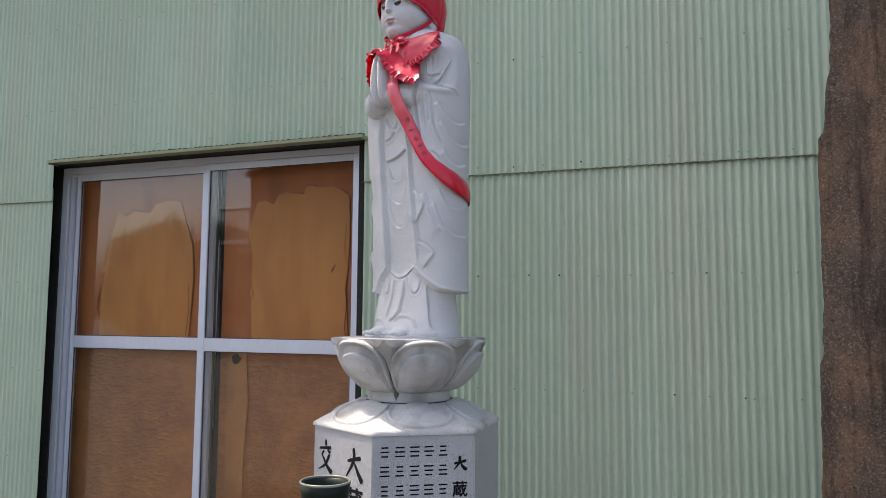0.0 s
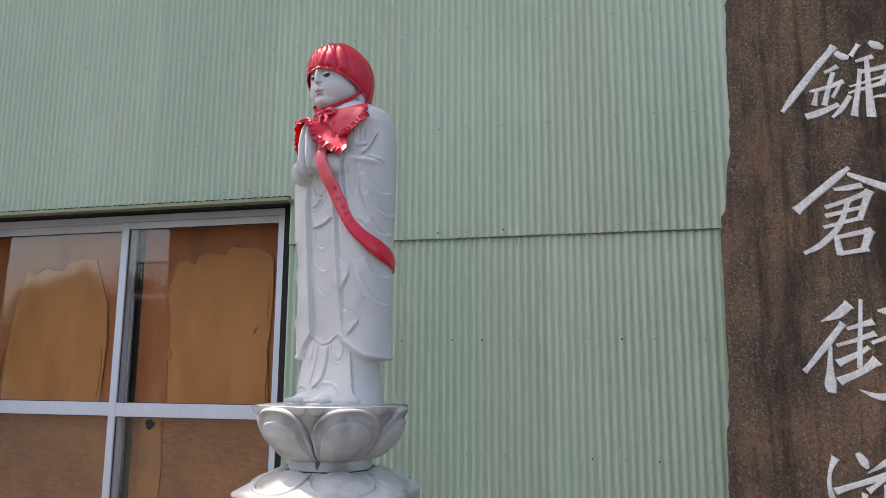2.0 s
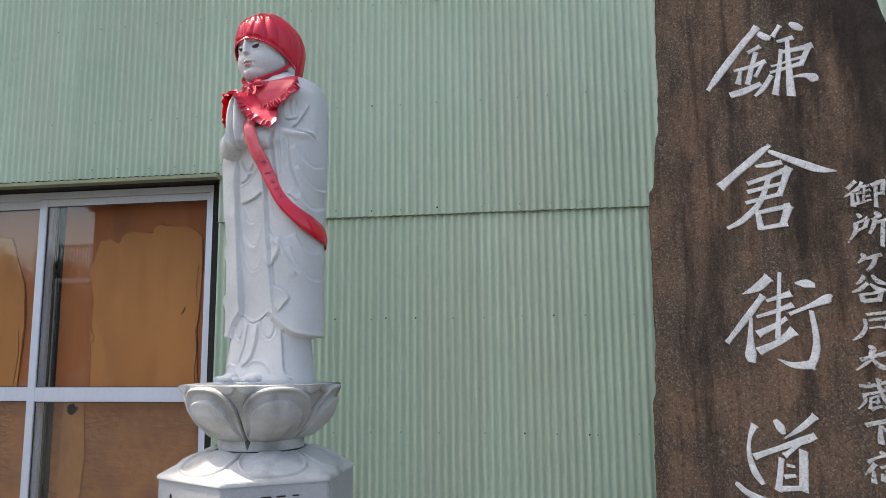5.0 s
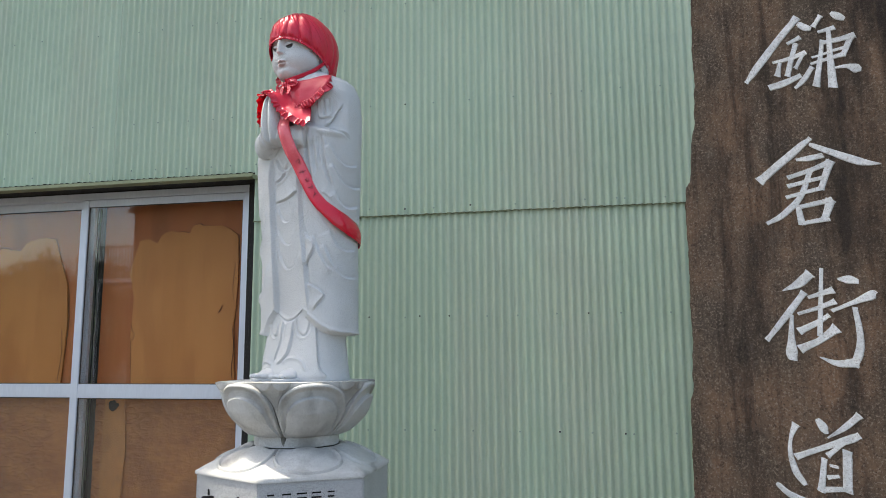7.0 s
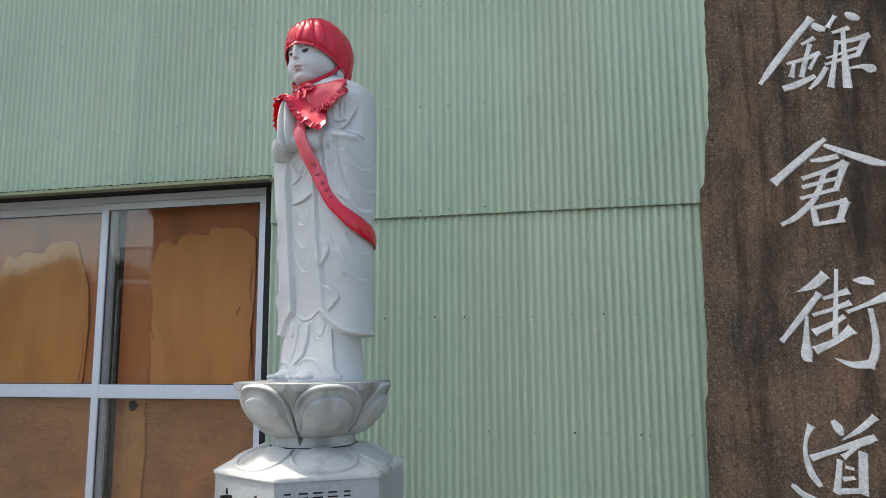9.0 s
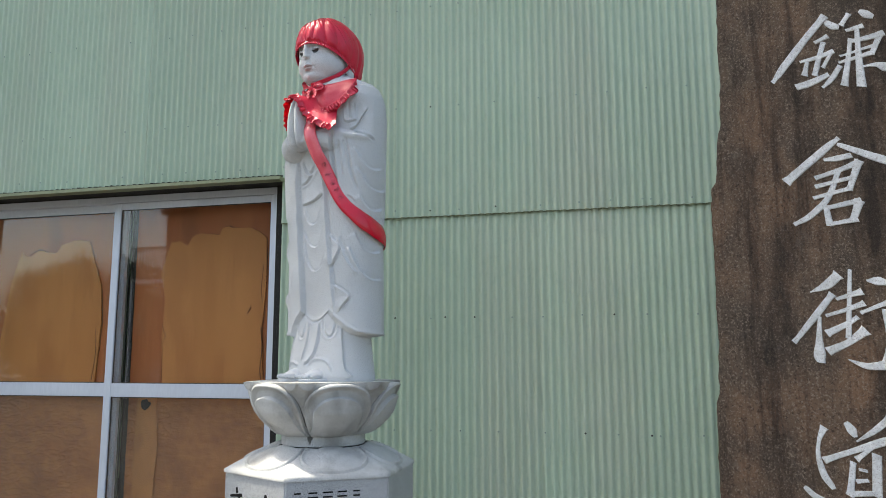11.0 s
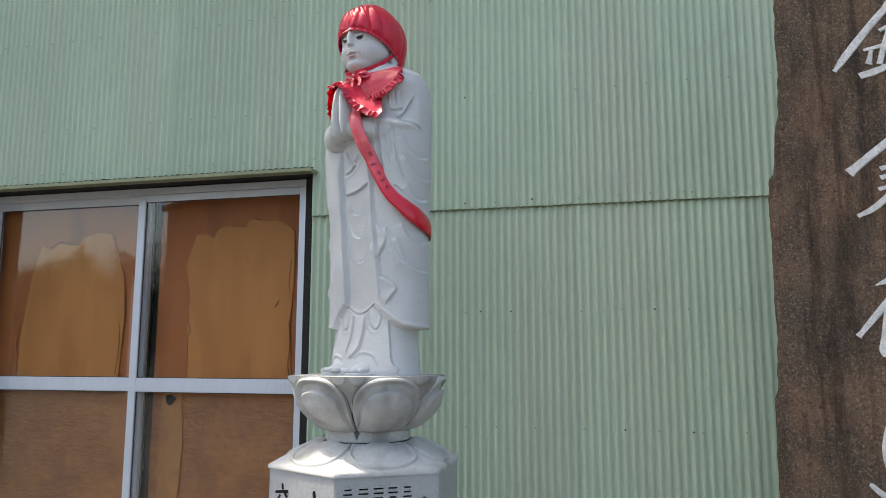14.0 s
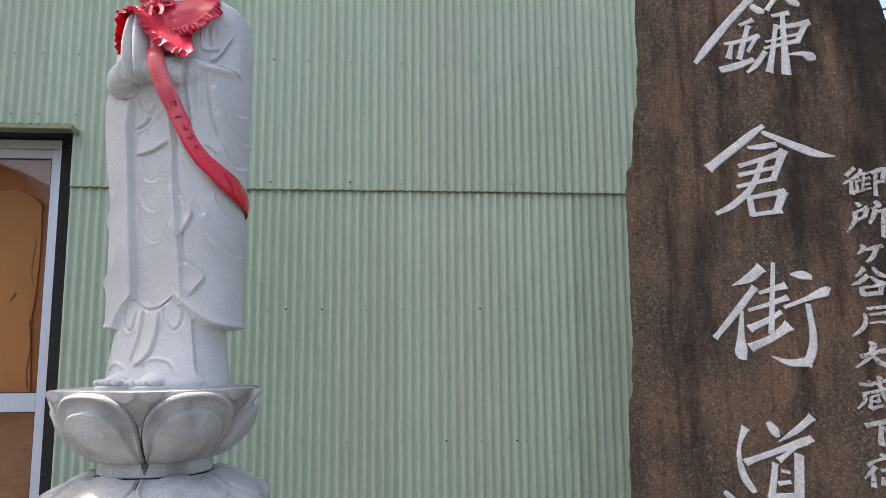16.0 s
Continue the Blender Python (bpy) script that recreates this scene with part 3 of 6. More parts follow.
split([(-2.198, 1.62), (-2.188, 1.585), (-2.176, 1.57), (-2.182, 1.545), (-2.198, 1.54)], 0.0022)
split([(-2.196, 1.54), (-2.190, 1.46), (-2.186, 1.345)], 0.0016)
split([(-1.735, 1.665), (-1.722, 1.682), (-1.716, 1.70)], 0.0038)
split([(-1.655, 1.90), (-1.664, 1.78), (-1.655, 1.72)], 0.0018)
split([(-1.660, 1.60), (-1.650, 1.50), (-1.658, 1.40), (-1.650, 1.345)], 0.0030)
split([(-3.172, 1.60), (-3.188, 1.49), (-3.172, 1.44), (-3.178, 1.345)], 0.0022)
split([(-2.582, 1.60), (-2.575, 1.48), (-2.590, 1.345)], 0.0022)
split([(-3.020, 1.99), (-2.975, 2.015), (-2.945, 2.02), (-2.90, 2.005)], 0.0028)
mould = bmesh.new()
rng = random.Random(3)
for k in range(26):
    a, r = rng.random() * 6.28, 0.022 * math.sqrt(rng.random())
    bmesh.ops.create_cone(mould, cap_ends=True, segments=9, radius1=0.009, radius2=0.007, depth=0.002,
                          matrix=pose(-2.268 + r * math.cos(a), -0.0085, 1.228 + 1.0 * r * math.sin(a), 90))
part("mould_spot", mould, STAIN_AND_GAP_SHADE, board, "round black mould, dirt and gap shade spot")

# ---- the pedestal ----
PX, PY, TURNED = -0.915, 2.32, -25.0
HEX_R, HEX_TOP, LOTUS_TOP = 0.302, 1.110, 1.379
HEX = pose(0, 0, 0, 0, 0, -2.5)  # the block is set a little askew under the bowl
pedestal = root("lotus_pedestal", pose(PX, PY, 0, 0, 0, TURNED), "speckled granite pedestal: hexagonal block, downturned petals and a lotus bowl", "pedestal")


def hex_radius(a, r):
    """Radius of a hexagon whose corners lie at 30 degrees from the front."""
    k = (a + math.pi / 6) % (math.pi / 3) - math.pi / 6
    return r * math.cos(math.pi / 6) / math.cos(k)


def hexagon(r, z0, z1, bevel):
    b = bmesh.new()
    cs = [(r * math.sin(radians(30 + 60 * k)), -r * math.cos(radians(30 + 60 * k))) for k in range(6)]
    lo = [b.verts.new((x, y, z0)) for x, y in cs]
    hi = [b.verts.new((x, y, z1)) for x, y in cs]
    b.faces.new(lo), b.faces.new(hi)
    for k in range(6):
        b.faces.new((lo[k], lo[(k + 1) % 6], hi[(k + 1) % 6], hi[k]))
    bmesh.ops.bevel(b, geom=b.edges[:], offset=bevel, segments=2, affect="EDGES")
    return b


part("plinth", hexagon(0.46, 0.0, 0.34, 0.008), GRANITE_WORN, pedestal)
part("hexagonal_block", hexagon(HEX_R, 0.341, HEX_TOP, 0.003), GRANITE_POLISHED, pedestal, "honed grey granite hexagonal block").matrix_local = HEX


def dome_z(s):
    return 1.189 - 0.030 * s - 0.041 * s ** 2.2


def dome(u, v):
    a = 2 * math.pi * u
    r = 0.10 + (hex_radius(a, HEX_R + 0.004) - 0.10) * v
    return (r * math.sin(a), -r * math.cos(a), dome_z(v) - 0.004)


db = grid(dome, 120, 16, wrap=True)
grid(lambda u, v: Vector(dome(u, 1.0)) - Vector((0, 0, 0.010 * v)), 120, 1, wrap=True, bm=db)
bmesh.ops.remove_doubles(db, verts=db.verts, dist=1e-5)
part("dome", db, GRANITE_WORN, pedestal, smooth=True).matrix_local = HEX


def dome_petal(k):
    """A broad drooping petal over one side of the hexagon, open at the ring, with a rolled round lip."""
    def at(u, v):
        q = math.sin(math.pi / 2 * v) * 0.985
        w = 0.97 * max(0.0, 1 - max(0.0, (q - 0.40) / 0.59) ** 2.3) ** (1 / 2.3)
        s = math.sin(math.pi / 2 * (2 * u - 1))
        p = s * w
        ang = radians(60 * k) + p * radians(30)
        r = 0.10 + (hex_radius(ang, HEX_R - 0.002) - 0.10) * q
        e = 1 - ((abs(p) / 0.97) ** 2.3 + max(0.0, (q - 0.40) / 0.59) ** 2.3) ** (1 / 2.3)
        rise = 0.013 * smoothstep(0.0, 0.035, e) - 0.0085 * smoothstep(0.05, 0.12, e) + 0.012 * smoothstep(0.11, 0.9, e)
        rise *= smoothstep(0.15, 0.34, q)
        return (r * math.sin(ang), -r * math.cos(ang), dome_z(q) - 0.006 + rise - 0.006 * (abs(s) > 0.9999))
    b = grid(at, 72, 48)
    bmesh.ops.remove_doubles(b, verts=b.verts, dist=5e-5)
    return b


for k in range(6):
    part("drooping_petal", dome_petal(k), GRANITE_WORN, pedestal, smooth=True).matrix_local = HEX

ring = bmesh.new()
RING = [(0.0, 1.157), (0.123, 1.157), (0.119, 1.1805), (0.133, 1.1820), (0.133, 1.214), (0.0, 1.217)]
grid(lambda u, v: (RING[round(v * 5)][0] * math.sin(2 * math.pi * u), -RING[round(v * 5)][0] * math.cos(2 * math.pi * u), RING[round(v * 5)][1]), 72, 5, wrap=True, bm=ring)
bmesh.ops.remove_doubles(ring, verts=ring.verts, dist=1e-5)
part("collar_ring", ring, GRANITE_WORN, pedestal)
# black band set into the collar gap for its contact shade and dirt
joint = bmesh.new()
grid(lambda u, v: ((0.1345 - 0.012 * v) * math.sin(2 * math.pi * u), -(0.1345 - 0.012 * v) * math.cos(2 * math.pi * u), 1.1805 - 0.012 * (1 - v)), 96, 1, wrap=True, bm=joint)
grid(lambda u, v: (0.1345 * math.sin(2 * math.pi * u), -0.1345 * math.cos(2 * math.pi * u), 1.157 + 0.0240 * v), 96, 1, wrap=True, bm=joint)
part("joint", joint, STAIN_AND_GAP_SHADE, pedestal, "black band for shade and dirt in the collar gap")
drip = bmesh.new()
for off, top, low in ((-2.4, 1.2125, 1.196), (-1.1, 1.2130, 1.186), (0.2, 1.2135, 1.183), (1.3, 1.2130, 1.190), (2.7, 1.2125, 1.200)):
    a = radians(30 + off)
    tube(drip, [(0.1322 * math.sin(a), -0.1322 * math.cos(a), top + (low - top) * i / 8) for i in range(9)], [0.0030 * (1 - i / 8) ** 0.6 + 0.0003 for i in range(9)], seg=6)
part("drip_stain", drip, MOSS_GRIME, pedestal, "dark run-off stain")

BOWL = [(1.212, 0.122), (1.216, 0.138), (1.224, 0.154), (1.238, 0.172), (1.260, 0.195), (1.288, 0.217), (1.322, 0.234), (1.379, 0.247)]


def bowl_r(z):
    return lerp_rows(BOWL, z)[0]


def bowl(u, v):
    a = 2 * math.pi * u
    z = 1.212 + (LOTUS_TOP - 1.212) * v
    corner = 0.5 - 0.5 * math.cos(6 * a)
    r = bowl_r(z) - 0.0165 + 0.021 * corner ** 2 * smoothstep(0.55, 1.0, v)
    return (r * math.sin(a), -r * math.cos(a), z)


bb = grid(bowl, 144, 24, wrap=True)
top_ring = [v for v in bb.verts if abs(v.co.z - LOTUS_TOP) < 1e-6]
bb.faces.new(sorted(top_ring, key=lambda v: math.atan2(v.co.y, v.co.x)))
bb.faces.new(sorted([v for v in bb.verts if v.co.z < 1.2121], key=lambda v: math.atan2(v.co.y, v.co.x)))
part("bowl", bb, GRANITE_WORN, pedestal)


def petal_out(p, q):
    """Relief of an upright petal: rolled outer arch, groove, swelling heart open towards the foot. p runs across, q up."""
    e = 1 - ((abs(p) / 0.965) ** 2.5 + max(0.0, (q - 0.30) / 0.685) ** 2.5) ** 0.4
    wide = 0.74 + 0.16 * smoothstep(0.30, 0.0, q)
    h = 1 - math.sqrt((abs(p) / wide) ** 2.2 + max(0.0, (q - 0.26) / 0.48) ** 2.2)
    out = 0.015 * smoothstep(0.0, 0.026, e) - 0.0115 * smoothstep(0.06, 0.19, e)
    out += 0.0165 * smoothstep(0.0, 0.026, h) + 0.013 * smoothstep(0.0, 0.9, h)
    out += 0.006 * smoothstep(0.55, 1.0, q) * smoothstep(0.0, 0.1, e)
    return out - 0.0145


def petal_half(q):
    return 0.965 * max(0.0, 1 - max(0.0, (q - 0.30) / 0.685) ** 2.5) ** 0.4


def petal(k):
    def at(u, v):
        q = math.sin(math.pi / 2 * v) * 0.984
        w = petal_half(q)
        s = math.sin(math.pi / 2 * (2 * u - 1))
        p = s * w
        ang = radians(60 * k) + p * radians(30)
        z = 1.212 + (LOTUS_TOP - 1.212) * q
        r = bowl_r(z) + petal_out(p, q) - 0.010 * (abs(s) > 0.9999)
        return (r * math.sin(ang), -r * math.cos(ang), z)
    b = grid(at, 80, 64)
    bmesh.ops.remove_doubles(b, verts=b.verts, dist=5e-5)
    return b


def back_petal(k, side):
    """The top of a petal of the rear row, a shallow scallop under the rim."""
    def at(u, v):
        a = math.pi * u
        d = 1 - v
        ang = radians(60 * k + 30 + side * 6.2) + 6.2 * radians(1) * math.cos(a) * d
        z = LOTUS_TOP - 0.002 - 0.026 * math.sin(a) * d
        corner = 0.5 - 0.5 * math.cos(6 * ang)
        r = bowl_r(z) - 0.0165 + 0.021 * corner ** 2 * smoothstep(0.55, 1.0, (z - 1.212) / (LOTUS_TOP - 1.212)) + 0.0075 - 0.003 * smoothstep(0.8, 0.3, d) - 0.014 * (d > 0.999)
        return (r * math.sin(ang), -r * math.cos(ang), z)
    b = grid(at, 24, 8)
    bmesh.ops.remove_doubles(b, verts=b.verts, dist=5e-5)
    return b


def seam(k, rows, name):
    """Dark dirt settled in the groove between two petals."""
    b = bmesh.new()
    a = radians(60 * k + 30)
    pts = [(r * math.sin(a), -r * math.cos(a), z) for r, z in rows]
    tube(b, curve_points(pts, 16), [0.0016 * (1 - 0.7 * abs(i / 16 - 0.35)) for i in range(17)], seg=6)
    return part(name, b, STAIN_AND_GAP_SHADE, pedestal, smooth=True)


def edge_dirt(k, side):
    """Grime caught along the outer edge of a petal, thinning towards its tip."""
    b = bmesh.new()
    pts = []
    for q in (0.20, 0.32, 0.45, 0.58, 0.70, 0.80):
        a = radians(60 * k) + side * (petal_half(q) + 0.012) * radians(30)
        z = 1.212 + (LOTUS_TOP - 1.212) * q
        corner = 0.5 - 0.5 * math.cos(6 * a)
        r = bowl_r(z) - 0.0165 + 0.021 * corner ** 2 * smoothstep(0.55, 1.0, q)
        pts.append((r * math.sin(a), -r * math.cos(a), z))
    tube(b, curve_points(pts, 20), [0.0019 * (1 - i / 21) + 0.0002 for i in range(21)], seg=6)
    part("edge_dirt", b, MOSS_GRIME, pedestal, smooth=True)


for k in range(6):
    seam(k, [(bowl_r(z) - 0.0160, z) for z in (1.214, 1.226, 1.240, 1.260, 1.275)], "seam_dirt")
    for side in (-1, 1):
        edge_dirt(k, side)
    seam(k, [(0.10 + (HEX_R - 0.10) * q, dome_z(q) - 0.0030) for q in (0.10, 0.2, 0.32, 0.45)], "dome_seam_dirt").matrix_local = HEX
    part("petal", petal(k), GRANITE_WORN, pedestal, smooth=True)
    for side in (-1, 1):
        part("back_petal", back_petal(k, side), GRANITE_WORN, pedestal, smooth=True)


# ---- lettering on the block ----
def glyph(text, size, bold=0.0):
    """A flat solid of built-in font characters, centred, facing -y."""
    cu = bpy.data.curves.new("glyph", "FONT")
    cu.body, cu.size, cu.align_x, cu.align_y, cu.extrude, cu.offset = text, size, "CENTER", "CENTER", 0.0006, bold
    cu.resolution_u = 3
    ob = new("glyph", cu)
    me = bpy.data.meshes.new_from_object(ob.evaluated_get(bpy.context.evaluated_depsgraph_get()))
    bpy.data.objects.remove(ob)
    bpy.data.curves.remove(cu)
    co = np.array([v.co for v in me.vertices])
    mid = (co.max(0) + co.min(0)) / 2
    me.transform(pose(0, 0, 0, 90) @ Matrix.Translation(-Vector(mid)))
    return me


def letter(parent, me, mat, m, name="letter"):
    ob = new(name, me)
    me.materials.clear()
    me.materials.append(mat)
    ob.parent = parent
    ob.matrix_local = m
    return ob


APOTHEM = HEX_R * math.cos(radians(30))


def inked(parent, m, *strokes):
    """A brush-written black character: strokes through (x, z, width) in millimetres, cut flat into a polished face."""
    sign = new("painted_character")
    sign.empty_display_size = 0.02
    sign.parent = parent
    sign.matrix_local = m
    tagged(sign, "black painted carved character")
    for n, st in enumerate(strokes):
        keys = [Vector(k) / 1000 for k in st]
        keys = [keys[0] * 2 - keys[1]] + keys + [keys[-1] * 2 - keys[-2]]
        rows = []
        b = bmesh.new()
        pts = []
        for i in range(len(keys) - 3):
            p0, p1, p2, p3 = keys[i : i + 4]
            for f in (0, 0.2, 0.4, 0.6, 0.8) + ((1.0,) if i == len(keys) - 4 else ()):
                pts.append(0.5 * (2 * p1 + (p2 - p0) * f + (2 * p0 - 5 * p1 + 4 * p2 - p3) * f * f + (3 * p1 - p0 - 3 * p2 + p3) * f ** 3))
        for i, p in enumerate(pts):
            d = pts[min(i + 1, len(pts) - 1)] - pts[max(i - 1, 0)]
            d = Vector((d.x, 0, d.y)).normalized()
            side = Vector((-d.z, 0, d.x))
            w = max(p.z, 0.002) / 2 * (0.6 if i in (0, len(pts) - 1) else 1.0)
            y = -0.0008 - 0.0001 * n
            c = Vector((p.x, 0, p.y))
            rows.append([b.verts.new(c + side * w * s + Vector((0, y if abs(s) < 1 else 0.0, 0))) for s in (-1, -0.9, 0.9, 1)])
        for ra, rb in zip(rows, rows[1:]):
            for k in range(3):
                b.faces.new((ra[k], ra[k + 1], rb[k + 1], rb[k]))
        part("stroke", b, BLACK_PAINT, sign)


side = HEX @ pose(0, 0, 0, 0, 0, 60)
inked(pedestal, HEX @ pose(-0.083, -APOTHEM, HEX_TOP - 0.092), ((-2, 49, 8), (0, 30, 12)), ((-36, 20, 8), (0, 24, 9), (28, 27, 12)), ((-10, 15, 9), (-24, 0, 6)),
      ((8, 20, 6), (23, 10, 12)), ((20, 7, 12), (-2, -25, 10), (-38, -44, 4)), ((-19, 0, 6), (9, -32, 12), (34, -48, 18)))
inked(pedestal, HEX @ pose(0.064, -APOTHEM, HEX_TOP - 0.100), ((-33, 9, 10), (0, 17, 11), (33, 24, 14)), ((-3, 50, 14), (-3, 13, 13), (-39, -37, 5)), ((0, 9, 6), (22, -23, 14), (41, -45, 18)))
inked(pedestal, side @ pose(0.107, -APOTHEM, HEX_TOP - 0.090), ((-18, 0, 7), (0, 3, 7), (19, 8, 9)), ((0, 22, 9), (-2, 3, 8), (-18, -18, 3)), ((1, 3, 4), (10, -11, 9), (21, -19, 11)))
letter(pedestal, glyph("蔵", 0.092, 0.0016), BLACK_PAINT, HEX @ pose(0.064, -APOTHEM - 0.0004, HEX_TOP - 0.208))
letter(pedestal, glyph("蔵", 0.046, 0.0010), BLACK_PAINT, side @ pose(0.107, -APOTHEM - 0.0004, HEX_TOP - 0.163))
bar_meshes = [mesh_of("bar", box(-w, w, -0.0006, 0.0006, -0.0022, 0.0022, 0.0005), BLACK_PAINT) for w in (0.0100, 0.0130, 0.0145)]
br = random.Random(4)
for x in (-0.115, -0.071, -0.028, 0.014, 0.056):
    for r in range(5):
        for step in (-0.0125, 0.0, 0.0125):
            ob = new("bar", br.choice(bar_meshes))
            ob.parent = pedestal
            ob.matrix_local = side @ pose(x, -APOTHEM - 0.0004, HEX_TOP - 0.052 - 0.0545 * r + step)

# ---- flower vase ----
stand = root("flower_stand", pose(-0.905, 1.75, 0, 0, 0, TURNED), "plain granite stand in front of the pedestal", "stand")
part("stand_block", box(-0.13, 0.13, -0.11, 0.10, 0, 0.722, 0.006), GRANITE_WORN, stand)
vase = root("flower_vase", pose(-0.905, 1.75, 0.7225), "empty dark green metal flower vase with a worn pale rim", "vase")
VASE = [(0.0, 0.0), (0.046, 0.0), (0.048, 0.01), (0.053, 0.15), (0.060, 0.285), (0.0640, 0.306), (0.0595, 0.306), (0.056, 0.285), (0.044, 0.02), (0.0, 0.015)]
vb = bmesh.new()
grid(lambda u, v: (VASE[round(v * 9)][0] * math.sin(2 * math.pi * u), VASE[round(v * 9)][0] * math.cos(2 * math.pi * u), VASE[round(v * 9)][1]), 48, 9, wrap=True, bm=vb)
bmesh.ops.remove_doubles(vb, verts=vb.verts, dist=1e-5)
part("vase_body", vb, VASE_GREEN, vase, smooth=True)
for zr, rr, th in ((0.3085, 0.0620, 0.0024), (0.266, 0.0600, 0.0018)):
    rb = bmesh.new()
    grid(lambda u, v, z=zr, r=rr, t=th: ((r + t * math.cos(2 * math.pi * v)) * math.sin(2 * math.pi * u), (r + t * math.cos(2 * math.pi * v)) * math.cos(2 * math.pi * u),
                                         z + t * math.sin(2 * math.pi * v) * 1.6), 48, 10, wrap=True, bm=rb)
    bmesh.ops.remove_doubles(rb, verts=rb.verts, dist=1e-6)
    part("rim_band", rb, VASE_RIM, vase, "worn pale metal band", smooth=True)

# ---- the statue: one plain stone mesh ----
STATUE = pose(PX, PY, LOTUS_TOP - 0.001, 0, 0, TURNED)
ROBE = [  # height, half width, half depth, centre y, squareness, centre x
    (0.0, 0.178, 0.107, 0.036, 2.5, 0.004), (0.15, 0.185, 0.109, 0.036, 2.5, 0.005), (0.30, 0.183, 0.111, 0.036, 2.5, 0.004), (0.45, 0.181, 0.113, 0.034, 2.5, 0.003),
    (0.60, 0.191, 0.118, 0.030, 2.5, 0.003), (0.75, 0.195, 0.122, 0.026, 2.5, 0.003), (0.86, 0.189, 0.118, 0.026, 2.45, 0.013), (0.925, 0.184, 0.113, 0.026, 2.35, 0.014),
    (0.965, 0.170, 0.104, 0.024, 2.25, 0.013), (0.992, 0.143, 0.092, 0.022, 2.15, 0.010), (1.010, 0.100, 0.074, 0.020, 2.0, 0.005), (1.035, 0.064, 0.060, 0.018, 2.0, 0.0)]
SKIRT = [(0.0, 0.160, 0.112, 0.022, 2.4, 0.006), (0.05, 0.154, 0.105, 0.023, 2.4, 0.006), (0.14, 0.147, 0.094, 0.024, 2.3, 0.006), (0.26, 0.140, 0.088, 0.026, 2.2, 0.006)]


def loft(bm, rows, seg=96, steps=60):
    z0, z1 = rows[0][0], rows[-1][0]

    def at(u, v):
        z = z0 + (z1 - z0) * v
        a, b, cy, n, cx = lerp_rows(rows, z)
        t = 2 * math.pi * u
        s, c = math.sin(t), math.cos(t)
        return (cx + a * math.copysign(abs(s) ** (2 / n), s), cy - b * math.copysign(abs(c) ** (2 / n), c), z)
    grid(at, seg, steps, wrap=True, bm=bm, cap0=True, cap1=True)


sb = bmesh.new()
loft(sb, ROBE)
# forearms inside the sleeves, meeting at the wrists
tube(sb, [(0.150, 0.00, 0.775), (0.105, -0.055, 0.772), (0.055, -0.100, 0.778), (0.022, -0.125, 0.790)], [0.040, 0.042, 0.040, 0.030])
tube(sb, [(-0.118, 0.030, 0.790), (-0.116, -0.005, 0.785), (-0.099, -0.048, 0.778), (-0.068, -0.090, 0.778), (-0.030, -0.120, 0.788)], [0.046, 0.050, 0.050, 0.046, 0.034])
tube(sb, [(-0.116, -0.008, 0.785), (-0.122, -0.012, 0.70), (-0.122, -0.010, 0.55)], [0.052, 0.056, 0.052])


def palm(s):
    """One flat hand held upright against the other: heel, back of the hand, fingers."""
    rows = [(0.752, 0.012, 0.020, -0.118), (0.765, 0.024, 0.034, -0.122), (0.80, 0.030, 0.040, -0.126), (0.84, 0.028, 0.039, -0.129),
            (0.87, 0.023, 0.035, -0.132), (0.90, 0.018, 0.029, -0.133), (0.918, 0.012, 0.020, -0.134), (0.925, 0.005, 0.009, -0.135)]

    def at(u, v):
        z = 0.752 + 0.173 * v
        a, b, cy = lerp_rows(rows, z)
        t = 2 * math.pi * u
        c = math.cos(t)
        return (s * (0.0015 + a * (0.55 + 0.62 * math.sin(t))), cy - b * math.copysign(abs(c) ** 0.9, c), z)
    grid(at, 36, 40, wrap=True, bm=sb, cap0=True, cap1=True)


palm(-1)
palm(1)
# neck
tube(sb, [(0, 0.020, 0.94), (0, 0.016, 1.02), (0, 0.012, 1.07)], [0.068, 0.064, 0.066])
HEAD = Matrix.Translation((-0.002, -0.011, 1.036)) @ pose(0, 0, 0, 4, 0, 6) @ Matrix.Translation((0, -0.01, -1.05))


def remeshed(rough, voxel):
    """One closed skin over overlapping solids."""
    tmp = new("rough", mesh_of("rough", rough, None))
    rem = tmp.modifiers.new("remesh", "REMESH")
    rem.mode, rem.voxel_size = "VOXEL", voxel
    me = bpy.data.meshes.new_from_object(tmp.evaluated_get(bpy.context.evaluated_depsgraph_get()))
    bpy.data.objects.remove(tmp)
    out = bmesh.new()
    out.from_mesh(me)
    bpy.data.meshes.remove(me)
    return out


def smoothed(bm, verts, times, factor=0.5):
    for _ in range(times):
        bmesh.ops.smooth_vert(bm, verts=verts, factor=factor, use_axis_x=True, use_axis_y=True, use_axis_z=True)


def keep_largest(bm):
    left_over = set(bm.verts)
    islands = []
    while left_over:
        todo = [left_over.pop()]
        found = [todo[0]]
        while todo:
            for ed in todo.pop().link_edges:
                for v in ed.verts:
                    if v in left_over:
                        left_over.discard(v)
                        todo.append(v)
                        found.append(v)
        islands.append(found)
    islands.sort(key=len)
    for found in islands[:-1]:
        bmesh.ops.delete(bm, geom=found, context="VERTS")


bm = remeshed(sb, 0.0026)
smoothed(bm, bm.verts, 4)
keep_largest(bm)


def soft(a, b, x):
    """smoothstep on arrays."""
    f = np.clip((x - a) / (b - a), 0.0, 1.0)
    return f * f * (3 - 2 * f)


def ranks(rows, z):
    T = np.array(rows)
    return [np.interp(z, T[:, 0], T[:, k]) for k in range(1, T.shape[1])]


